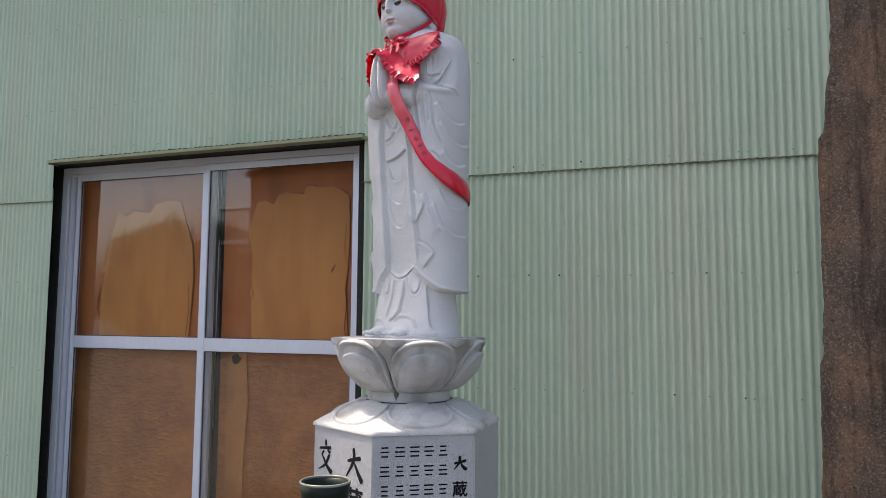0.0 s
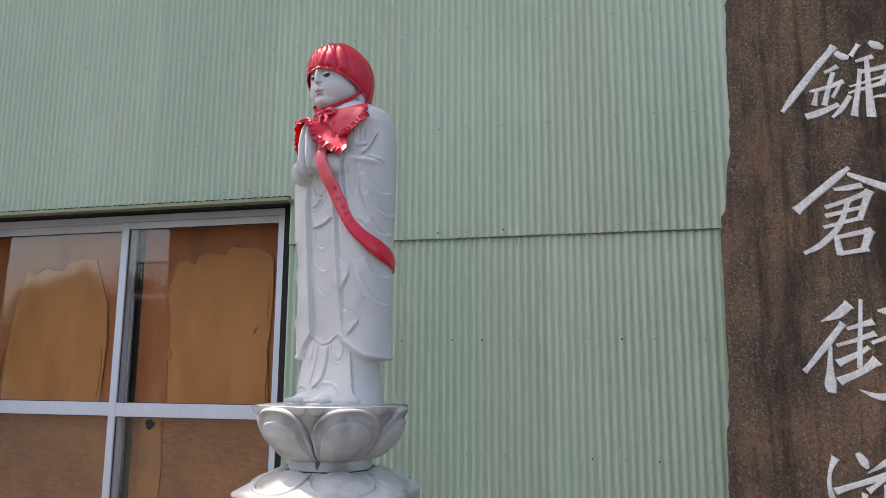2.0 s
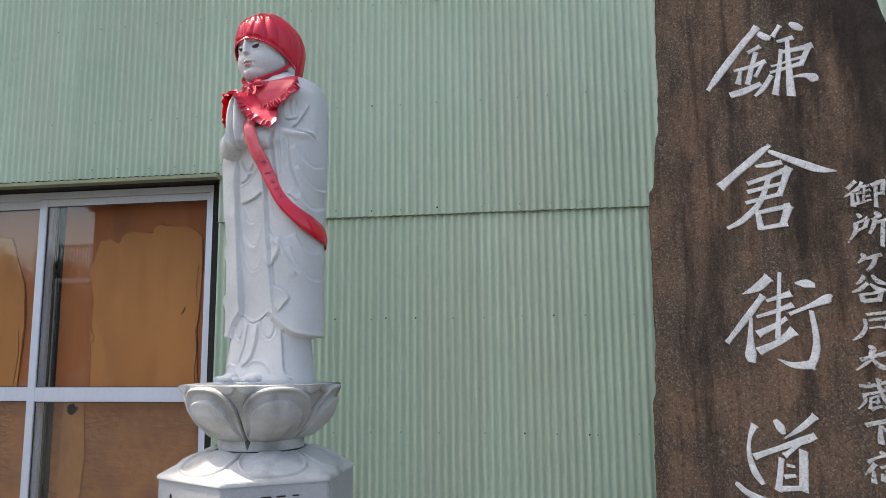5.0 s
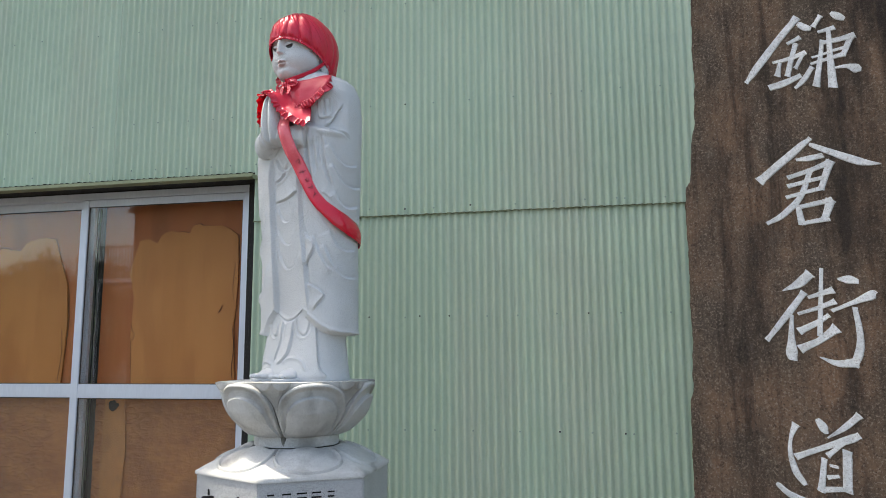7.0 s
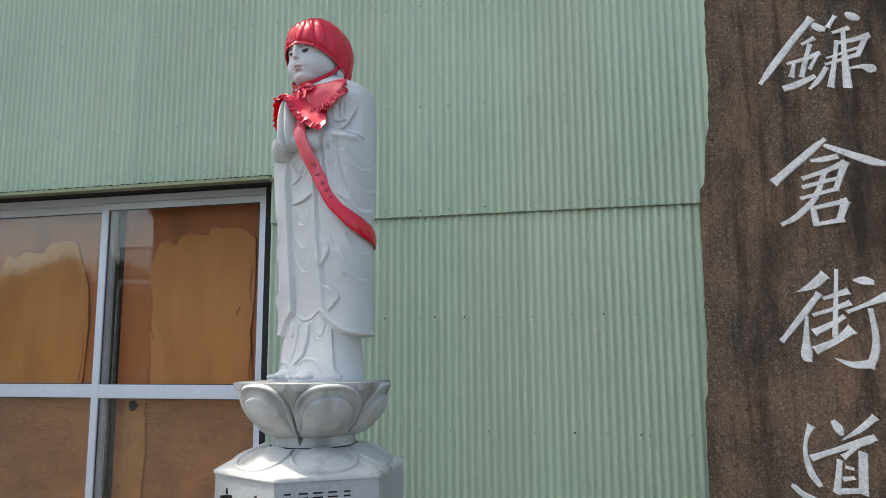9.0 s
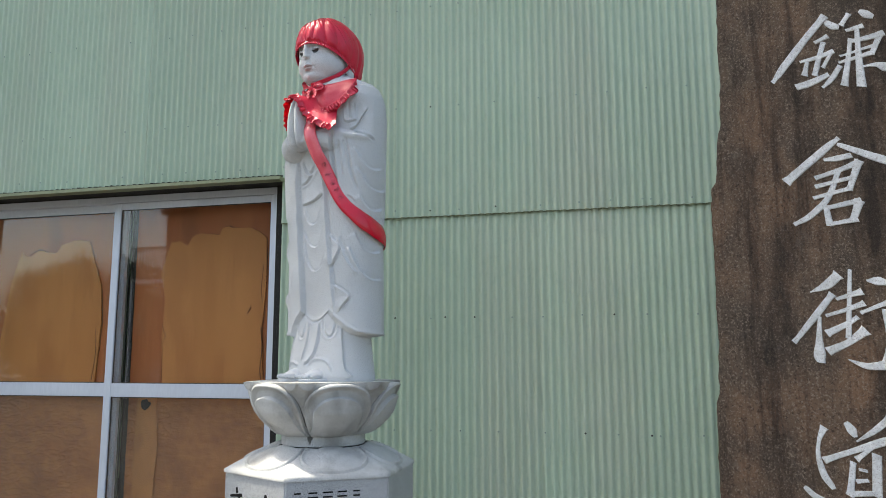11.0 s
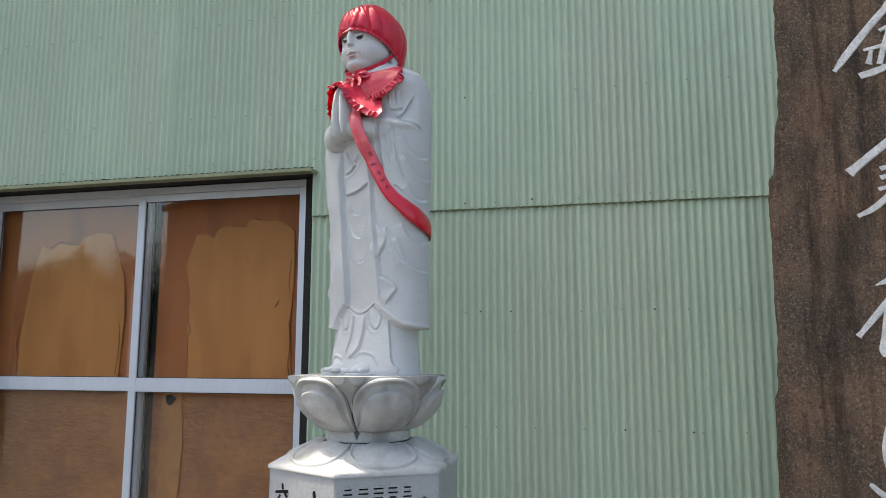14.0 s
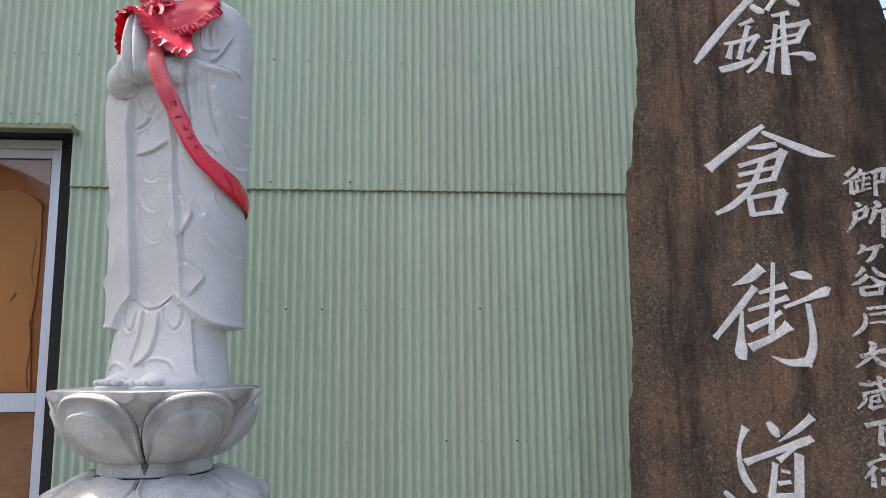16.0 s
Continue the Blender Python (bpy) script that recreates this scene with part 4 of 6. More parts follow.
def around(co):
    """Angle round the robe in degrees: 0 in front, positive to the statue's left."""
    a, b, cy, _, cx = ranks(ROBE, co[:, 2])
    return np.degrees(np.arctan2((co[:, 0] - cx) / a, -(co[:, 1] - cy) / b))


PER_DEGREE = 0.0027  # metres of cloth to a degree of turn


class Carver:
    """Collects the depth of cuts and laps drawn over the unrolled robe by (turn, height)."""

    def __init__(self, phi, z):
        self.p = np.stack([phi * PER_DEGREE, z], 1)
        self.depth = np.zeros(len(z))

    def along(self, keys):
        pts = np.array([tuple(k)[:2] for k in curve_points([(a * PER_DEGREE, z, 0) for a, z in keys], 6 * (len(keys) - 1))])
        best, sign, where = np.full(len(self.p), 9.0), np.ones(len(self.p)), np.zeros(len(self.p))
        n = len(pts) - 1
        for i, (a, c) in enumerate(zip(pts, pts[1:])):
            e = c - a
            w = self.p - a
            f = np.clip((w @ e) / max(e @ e, 1e-12), 0, 1)
            off = w - f[:, None] * e
            d = np.hypot(off[:, 0], off[:, 1])
            hit = d < best
            best[hit] = d[hit]
            sign[hit] = np.sign(e[0] * w[hit, 1] - e[1] * w[hit, 0])
            where[hit] = ((i + f) / n)[hit]
        return best, sign, soft(0.0, 0.16, where) * soft(1.0, 0.84, where)

    def cut(self, keys, deep, wide, lip=0.5):
        """A carved line with a soft lip on both sides."""
        d, _, ends = self.along(keys)
        self.depth += 1.7 * ends * deep * (-np.exp(-(d / wide) ** 2) + lip * np.exp(-((d - 2.1 * wide) / (1.3 * wide)) ** 2))

    def ridge(self, keys, high, wide):
        d, _, ends = self.along(keys)
        self.depth += 1.5 * ends * high * np.exp(-(d / wide) ** 2)

    def lap(self, keys, high, reach, left=True, sharp=0.0016):
        """One layer lying over the other: raised on one side of the line, falling back to the ground over reach."""
        d, sign, ends = self.along(keys)
        s = d * sign * (1 if left else -1)
        self.depth += 1.35 * ends * high * (soft(-sharp, sharp, s) * np.exp(-np.maximum(s, 0) / reach) - 0.35 * np.exp(-((s + 1.8 * sharp) / (1.6 * sharp)) ** 2))


HEM = [(-180, 0.143), (-60, 0.148), (-34, 0.145), (-30, 0.168), (-22, 0.200), (-13, 0.222), (-11.5, 0.210), (-4, 0.195), (3, 0.188), (12, 0.194), (20, 0.209), (23, 0.219),
       (26, 0.214), (37.6, 0.187), (45.6, 0.169), (56.6, 0.153), (75, 0.146), (120, 0.143), (180, 0.143)]
FAR_EDGE = [(-16, 0.74), (-18, 0.65), (-16, 0.55), (-15.5, 0.45), (-13.5, 0.36), (-12, 0.27), (-11.5, 0.20)]
NEAR_EDGE = [(13, 0.72), (17, 0.655), (19.3, 0.60), (20.8, 0.513), (22.8, 0.451), (25.2, 0.371), (26.7, 0.31), (28.5, 0.262), (30, 0.20)]


def carve_robe(co):
    z, phi = co[:, 2], around(co)
    hem = np.interp(phi, *zip(*HEM))
    k = Carver(phi, z)
    # the middle panel lies back between the two hanging sleeves
    lo = np.interp(z, *zip(*[(b, a) for a, b in FAR_EDGE[::-1]]))
    hi = np.interp(z, *zip(*[(b, a) for a, b in NEAR_EDGE[::-1]]))
    k.depth -= 0.013 * soft(lo - 1.2, lo + 1.2, phi) * soft(hi + 1.2, hi - 1.2, phi) * soft(0.76, 0.69, z)
    k.ridge([(a - 2.2, b) for a, b in FAR_EDGE], 0.0045, 0.005)
    k.ridge([(a + 1.6, b) for a, b in NEAR_EDGE], 0.0050, 0.0040)
    k.cut([(a + 5.5, b) for a, b in NEAR_EDGE[1:-1]], 0.0028, 0.0035, 0.2)
    # rippled fall of the near sleeve's edge
    k.lap([(24, 0.485), (32, 0.453), (38.7, 0.429), (37.4, 0.407), (31.7, 0.377), (26.5, 0.356)], 0.0058, 0.022, left=False)
    k.lap([(27.5, 0.308), (37.9, 0.295), (49, 0.269), (43, 0.243), (35.5, 0.214)], 0.0062, 0.024, left=False)
    # hanging folds of the middle panel
    for keys in (((-12, 0.575), (-6, 0.523), (1, 0.508), (9, 0.522), (16, 0.575)), ((-12.5, 0.495), (-6, 0.451), (4, 0.433), (13, 0.453), (19, 0.505)),
                 ((-13, 0.478), (-10, 0.408), (-2, 0.363), (6, 0.354), (14, 0.373), (21, 0.427))):
        k.lap(keys, 0.0048, 0.020, left=False)
    k.lap([(-16, 0.578), (-2, 0.582), (8, 0.592), (17, 0.610)], 0.0065, 0.020, left=True)
    k.cut([(-16, 0.643), (-6, 0.652), (2, 0.674), (11, 0.705)], 0.0035, 0.0035)
    k.cut([(-11, 0.730), (-7, 0.692), (0, 0.680), (7, 0.707)], 0.0040, 0.0040)
    # turned folds along the far sleeve
    k.lap([(-60, 0.40), (-44, 0.440), (-33, 0.479), (-28, 0.520), (-25, 0.58)], 0.0070, 0.018, left=False)
    k.lap([(-62, 0.245), (-46, 0.277), (-33, 0.297), (-29, 0.33), (-26, 0.39)], 0.0080, 0.018, left=False)
    # cuff of the far sleeve, the cloth below hanging out as far
    k.depth += 0.009 * soft(0.46, 0.68, z) * soft(0.785, 0.735, z) * soft(-40, -62, phi) * soft(-150, -120, phi)
    k.lap([(-56, 0.815), (-50, 0.796), (-34, 0.755), (-24, 0.732), (-15.5, 0.728), (-9, 0.744), (2, 0.762)], 0.0060, 0.030, left=True)
    # near forearm: a ledge, the chest set back above it
    ledge = np.interp(phi, (5, 12.5, 28.6, 42.5, 55.8, 76.9, 96, 120), (0.835, 0.831, 0.813, 0.797, 0.791, 0.785, 0.771, 0.75))
    k.depth -= 0.022 * soft(ledge - 0.002, ledge + 0.016, z) * soft(0.945, 0.86, z) * soft(6, 16, phi) * soft(84, 56, phi)
    k.ridge([(14, 0.820), (28.6, 0.806), (42.5, 0.790), (58, 0.783), (76, 0.777)], 0.0045, 0.010)
    k.cut([(52, 0.800), (62, 0.797), (76, 0.788), (88, 0.772)], 0.0050, 0.0040, 0.3)
    # collar pleats on the chest and the crease of the upper arm
    k.lap([(37, 0.905), (37, 0.876), (38.3, 0.846), (44.6, 0.838), (51, 0.841), (58, 0.840)], 0.0052, 0.030, left=True)
    k.cut([(44, 0.905), (45, 0.870), (46.5, 0.845)], 0.0024, 0.0035)
    k.cut([(52, 0.905), (52, 0.875), (53, 0.850)], 0.0018, 0.0035)
    k.lap([(74, 0.890), (66, 0.862), (60, 0.838), (54, 0.820), (45, 0.809)], 0.0065, 0.026, left=False)
    # long folds falling from the near forearm, wide loops under the elbow
    for keys, deep in ((((29, 0.805), (29.7, 0.761), (31.8, 0.70), (35, 0.62)), 0.0060), (((44, 0.782), (46.8, 0.737), (51.5, 0.663), (60, 0.600)), 0.0038),
                       (((41, 0.775), (43.5, 0.736), (45.5, 0.680)), 0.0032), (((36, 0.78), (38, 0.72), (41, 0.65)), 0.0020)):
        k.cut(keys, deep, 0.0040, 0.35)
    for keys in (((54, 0.750), (58, 0.732), (66, 0.699), (83, 0.680), (110, 0.694)), ((57, 0.69), (63, 0.662), (75, 0.623), (97, 0.612), (118, 0.625)),
                 ((56, 0.475), (60, 0.453), (69, 0.419), (86, 0.408), (112, 0.420)), ((49, 0.43), (53, 0.402), (63.5, 0.349), (82, 0.322), (115, 0.326)),
                 ((37, 0.46), (41, 0.426), (49, 0.371), (61, 0.336)), ((60, 0.60), (70, 0.56), (86, 0.545), (112, 0.56))):
        k.lap(keys, 0.0056, 0.022, left=False, sharp=0.0032)
    k.lap([(46, 0.592), (51, 0.585), (57, 0.568)], 0.0030, 0.018, left=True)
    # thick lower edge
    k.depth += 0.0035 * np.exp(-((z - hem - 0.007) / 0.006) ** 2)
    out = k.depth * soft(hem - 0.006, hem + 0.001, z) * soft(0.965, 0.94, z)
    palms = (np.abs(co[:, 0]) < 0.050) & (co[:, 1] < -0.098) & (z > 0.752)
    out[palms & (z > 0.80)] = 0.0
    out[palms] *= 0.3
    return out


def rim_of(rows, z, x, y):
    a, b, _, n, _ = ranks(rows, z)
    r = np.maximum(np.hypot(x, y), 1e-6)
    return 1 / ((np.abs(x / r) / a) ** n + (np.abs(y / r) / b) ** n) ** (1 / n)


def tuck(co):
    """Brings what lies below the hem in to the under-robe."""
    z = co[:, 2]
    hem = np.interp(around(co), *zip(*HEM))
    f = soft(hem + 0.0025, hem - 0.0025, z) * (z < 0.30)
    _, _, cy_out, _, cx_out = ranks(ROBE, z)
    _, _, cy_in, _, cx_in = ranks(SKIRT, z)
    x, y = co[:, 0] - cx_out, co[:, 1] - cy_out
    k = 1 + (rim_of(SKIRT, z, x, y) / rim_of(ROBE, z, x, y) - 1) * f
    co[:, 0] = cx_out + (cx_in - cx_out) * f + x * k
    co[:, 1] = cy_out + (cy_in - cy_out) * f + y * k


def carve_skirt(co):
    """Folds of the under-robe below the hem."""
    z, phi = co[:, 2], around(co)
    hem = np.interp(phi, *zip(*HEM))
    k = Carver(phi, z)
    k.lap([(13, 0.21), (12.4, 0.143), (9.9, 0.102), (8, 0.084), (1.5, 0.063), (-6, 0.050)], 0.0060, 0.030, left=False)
    k.cut([(16, 0.21), (17.5, 0.180), (19.5, 0.155), (25.7, 0.140), (32, 0.154), (35, 0.20)], 0.0024, 0.0034)
    k.cut([(-24, 0.20), (-22.5, 0.172), (-20.5, 0.151), (-15.4, 0.140), (-10.6, 0.150), (-9, 0.20)], 0.0024, 0.0034)
    k.cut([(-1.5, 0.20), (-3, 0.12), (-8, 0.058)], 0.0030, 0.0030)
    k.lap([(41, 0.19), (43.3, 0.101), (45.1, 0.045), (50, 0.028), (58, 0.018)], 0.0065, 0.040, left=False)
    k.cut([(-34, 0.16), (-36, 0.09), (-40, 0.03)], 0.0035, 0.0035)
    k.ridge([(2, 0.052), (8, 0.068), (17, 0.071), (26, 0.060), (31, 0.028)], 0.0040, 0.0040)
    k.ridge([(-34, 0.040), (-28, 0.058), (-20, 0.060), (-12, 0.048)], 0.0040, 0.0040)
    return k.depth * soft(hem - 0.001, hem - 0.008, z) * soft(0.004, 0.016, z)


def shifted(bm, depth_of):
    """Moves every point along its normal by the carved depth."""
    bm.normal_update()
    co = np.array([v.co for v in bm.verts])
    nr = np.array([v.normal for v in bm.verts])
    co += nr * depth_of(co)[:, None]
    return co


def put_back(bm, co):
    for v, c in zip(bm.verts, co):
        v.co = c


put_back(bm, shifted(bm, lambda co: carve_robe(co) * (co[:, 2] < 0.97)))
tucked = np.array([v.co for v in bm.verts])
tuck(tucked)
put_back(bm, tucked)
put_back(bm, shifted(bm, lambda co: carve_skirt(co) * (co[:, 2] < 0.24)))
smoothed(bm, [v for v in bm.verts if 0.010 < v.co.z < 0.97], 1, 0.18)

# feet with toes on thin soles
for s in (-1, 1):
    ft = bmesh.new()
    ellipsoid(ft, (0.050 * s, -0.060, 0.020), (0.034, 0.058, 0.023))
    ellipsoid(ft, (0.050 * s, -0.100, 0.016), (0.034, 0.032, 0.013))
    for k in range(5):
        ellipsoid(ft, ((0.050 + (k - 2) * 0.0158) * s, -0.128 + 0.005 * abs(k - 1.0), 0.0165), (0.0070, 0.019, 0.0088), seg=14, rings=10)
    feet = remeshed(ft, 0.0018)
    smoothed(feet, feet.verts, 1)
    keep_largest(feet)
    merge(bm, feet)
    sole = bmesh.new()
    tube(sole, [(0.050 * s, -0.078, 0.0), (0.050 * s, -0.078, 0.006), (0.050 * s, -0.078, 0.010)], [0.046, 0.048, 0.046], seg=40)
    for v in sole.verts:
        v.co.y = -0.078 + (v.co.y + 0.078) * 1.35
    merge(bm, sole)

# head, with the face carved into it
hd = bmesh.new()
ellipsoid(hd, (0, 0.008, 1.130), (0.091, 0.103, 0.118), seg=40, rings=28)
ellipsoid(hd, (0, -0.016, 1.076), (0.086, 0.078, 0.070), seg=32, rings=20)  # cheeks and jaw
ellipsoid(hd, (0, -0.044, 1.037), (0.052, 0.042, 0.034), seg=24, rings=16)  # chin
ellipsoid(hd, (0, 0.020, 1.03), (0.062, 0.058, 0.060), seg=24, rings=16)
for s in (-1, 1):
    ellipsoid(hd, (0.079 * s, 0.034, 1.062), (0.011, 0.020, 0.042), seg=18, rings=14)  # long ear lobes
hm = remeshed(hd, 0.0021)
smoothed(hm, hm.verts, 14)
keep_largest(hm)


def bell(x, x0, w):
    return math.exp(-((x - x0) / w) ** 2)


def face(x, z):
    """How far the face stands out from the plain egg of the head."""
    ax = abs(x)
    d = 0.0
    t = smoothstep(1.148, 1.094, z)
    if z > 1.083:
        d += (0.0065 + 0.0105 * t) * math.exp(-((x / (0.0062 + 0.0042 * t)) ** 4)) * smoothstep(1.084, 1.092, z) * smoothstep(1.160, 1.135, z)
    d += 0.0038 * bell(ax, 0.0115, 0.0050) * bell(z, 1.0945, 0.0060)
    d -= 0.0050 * bell(ax, 0.030, 0.020) * bell(z, 1.1300, 0.0100) + 0.0060 * bell(ax, 0.017, 0.009) * bell(z, 1.1230, 0.0130)
    d += 0.0050 * bell(ax, 0.031, 0.016) * bell(z, 1.1190, 0.0062)
    d -= 0.0030 * bell(ax, 0.033, 0.017) * bell(z, 1.1105, 0.0030)
    d += 0.0030 * bell(ax, 0.032, 0.024) * bell(z, 1.1430 - 6.0 * (ax - 0.03) ** 2, 0.0055)
    d += 0.0085 * bell(x, 0, 0.0140) * bell(z, 1.0640 - 0.10 * ax + 0.0012 * math.cos(ax * 500), 0.0042)
    d += 0.0090 * bell(x, 0, 0.0120) * bell(z, 1.0525, 0.0048)
    d -= 0.0050 * bell(x, 0, 0.0185) * bell(z, 1.0585 + 0.08 * ax, 0.0016)
    d -= 0.0035 * bell(ax, 0.0215, 0.0050) * bell(z, 1.0585, 0.0060)
    d -= 0.0030 * bell(x, 0, 0.0140) * bell(z, 1.0430, 0.0045)
    d -= 0.0020 * bell(x, 0, 0.0030) * bell(z, 1.0750, 0.0060)
    d += 0.0050 * bell(x, 0, 0.0200) * bell(z, 1.0290, 0.0110)
    return d


for v in hm.verts:
    if v.co.y < -0.02:
        v.co.y -= face(v.co.x, v.co.z) * smoothstep(-0.02, -0.05, v.co.y)
smoothed(hm, hm.verts, 1, 0.25)
for f in hm.faces:
    c = f.calc_center_median()
    if c.y > -0.04:
        continue
    p = (abs(c.x) - 0.031) / 0.0125
    lid = 1.1145 - 0.0035 * (1 - p * p) + 0.0022 * p
    if abs(p) < 1 and -0.0016 - 0.0058 * (1 - p * p) < c.z - lid < 0.0018 + 0.0022 * (1 - p * p):
        f.material_index = 1
    elif (c.x / 0.0185) ** 2 + ((c.z - 1.0580) / 0.0105) ** 2 < 1:
        f.material_index = 2
bmesh.ops.transform(hm, matrix=HEAD, verts=hm.verts)
merge(bm, hm)
stone = bpy.data.meshes.new("statue")
bm.to_mesh(stone)
bm.free()
for mt in (GRANITE, EYE_PAINT, LIP_STONE):
    stone.materials.append(mt)
stone.shade_smooth()
statue = tagged(new("statue", stone), "speckled pale granite statue of a standing robed figure with joined palms", "statue")
statue.matrix_world = STATUE

from mathutils.bvhtree import BVHTree

tree = BVHTree.FromPolygons([v.co.copy() for v in stone.vertices], [tuple(p.vertices) for p in stone.polygons])


def solid_sheet(bm, thick):
    """Gives a sheet of cloth its thickness."""
    bmesh.ops.recalc_face_normals(bm, faces=bm.faces)
    bm.normal_update()
    inner = {v: bm.verts.new(v.co - v.normal * thick) for v in bm.verts[:]}
    rim = [e for e in bm.edges if len(e.link_faces) == 1]
    for f in bm.faces[:]:
        bm.faces.new([inner[v] for v in reversed(f.verts)])
    for e in rim:
        a, c = e.verts
        bm.faces.new((a, c, inner[c], inner[a]))
    return bm


# ---- red cap ----
cap = root("bonnet", STATUE @ HEAD, "shiny red vinyl cap with gathered elastic brim on the statue's head", "bonnet")
pr = random.Random(12)
PLEATS = []  # turn, strength, half width, length up the crown
turn_at = 0.0
while turn_at < 2 * math.pi:
    PLEATS.append((turn_at, 0.35 + 0.65 * pr.random(), 0.075 + 0.08 * pr.random(), 0.25 + 0.55 * pr.random() ** 1.5))
    turn_at += 0.24 + 0.24 * pr.random()


def brim_angle(t):
    return -24 + 32 * math.cos(t)


def pleat(t, w):
    """Depth of the creases that run up from the gathered brim, each with a rounded swell beside it."""
    d = 0.0
    for c, amp, half, reach in PLEATS:
        g = (t - c - 0.25 * w * math.sin(c * 5) + math.pi) % (2 * math.pi) - math.pi
        if abs(g) < 5 * half:
            fade = math.exp(-(w / reach) ** 1.6)
            d += amp * fade * (-math.exp(-(abs(g) / (0.60 * half)) ** 1.3) + 0.55 * math.exp(-((g - 1.6 * half) / (1.2 * half)) ** 2))
    return d


def cap_at(u, v):
    t = 2 * math.pi * u
    e0 = brim_angle(t)
    w = max(0.0, (v - 0.05) / 0.95)
    e = radians(e0 + (90 - e0) * w) if v >= 0.05 else radians(e0 - (0.05 - v) * 105)
    behind = 0.5 - 0.5 * math.cos(t)
    puff = 1.0 + 0.055 * math.sin(math.pi * min(w * 1.6, 1.0)) + 0.115 * pleat(t, w) * smoothstep(0.0, 0.09, w + 0.02)
    puff += 0.010 * noise.noise(Vector((3 * math.cos(t), 3 * math.sin(t), 4 * w))) * smoothstep(0.05, 0.3, w)
    slant = noise.noise(Vector((7 * math.cos(t + 0.9 * w), 7 * math.sin(t + 0.9 * w), 2.2 * w)))
    puff += 0.030 * (0.25 - abs(slant)) * smoothstep(0.02, 0.15, w) * smoothstep(0.95, 0.55, w)
    beat = math.sin(74 * t + 2.4 * math.sin(7 * t)) * (0.65 + 0.35 * math.sin(11 * t + 1))
    gather = 0.016 * beat * math.exp(-((v - 0.065) / 0.026) ** 2)
    flare = 0.050 * max(0.0, (0.045 - v) / 0.045) * (0.7 + 0.45 * beat)
    pinch = -0.034 * math.exp(-((v - 0.052) / 0.013) ** 2)
    k = puff + gather + flare + pinch
    out = max(math.cos(e), 0.0) ** (1 - 0.52 * behind * (e < 0))
    a, b, c = 0.102 * k, (0.117 + 0.015 * behind) * k, 0.127 * min(k, 1.07)
    return (a * out * math.sin(t), 0.017 - b * out * math.cos(t), 1.128 + c * math.sin(e) + 0.0012 * beat * (v < 0.02))


cb = grid(cap_at, 520, 76, wrap=True)
bmesh.ops.remove_doubles(cb, verts=cb.verts, dist=1e-5)
part("crown", solid_sheet(cb, 0.0015), RED_VINYL, cap, smooth=True)


def ribbon(pts, width, normal_of, thick=0.0016, taper=None, curl=0.0):
    """A cloth ribbon along points; normal_of(i) is the way it faces."""
    b = bmesh.new()
    n = len(pts)
    rows = []
    for i, p in enumerate(pts):
        d = (Vector(pts[min(i + 1, n - 1)]) - Vector(pts[max(i - 1, 0)])).normalized()
        nn = Vector(normal_of(i)).normalized()
        sd = d.cross(nn).normalized()
        w = width * (taper(i / (n - 1)) if taper else 1.0)
        rows.append([b.verts.new(Vector(p) + sd * w * k / 2 + nn * curl * (1 - abs(k) ** 1.4) * w) for k in (-1, -0.6, -0.2, 0.2, 0.6, 1)])
    for a, c in zip(rows, rows[1:]):
        for k in range(5):
            b.faces.new((a[k], a[k + 1], c[k + 1], c[k]))
    return solid_sheet(b, thick)


for s in (-1, 1):
    pts = curve_points([(0.096 * s, 0.040, 1.098), (0.090 * s, 0.010, 1.062), (0.076 * s, -0.030, 1.030), (0.046 * s, -0.066, 1.008), (0.008 * s, -0.084, 0.996)], 18)
    part("chin_strap", ribbon(pts, 0.013, lambda i, p=pts: (p[i].x, p[i].y - 0.02, -0.05)), RED_VINYL, cap, smooth=True)

# ---- bib with ruffled hem ----
bib = root("red_bib", STATUE, "faded red vinyl bib with ruffled hem and tied bow", "bib")
OVER = [(22, 0.886), (37, 0.884), (48, 0.894), (57, 0.913), (64, 0.936), (70, 0.962), (75, 0.984)]
UNDER = [(-0.046, -0.132, 0.924), (-0.026, -0.146, 0.932), (0.002, -0.150, 0.934), (0.028, -0.152, 0.910), (0.042, -0.150, 0.882), (0.058, -0.140, 0.858),
         (0.090, -0.130, 0.832), (0.124, -0.122, 0.815), (0.146, -0.108, 0.812)]  # the hem of the lower layer
chest = BVHTree.FromPolygons([v.co.copy() for v in stone.vertices], [tuple(p.vertices) for p in stone.polygons if p.center.z < 1.03])


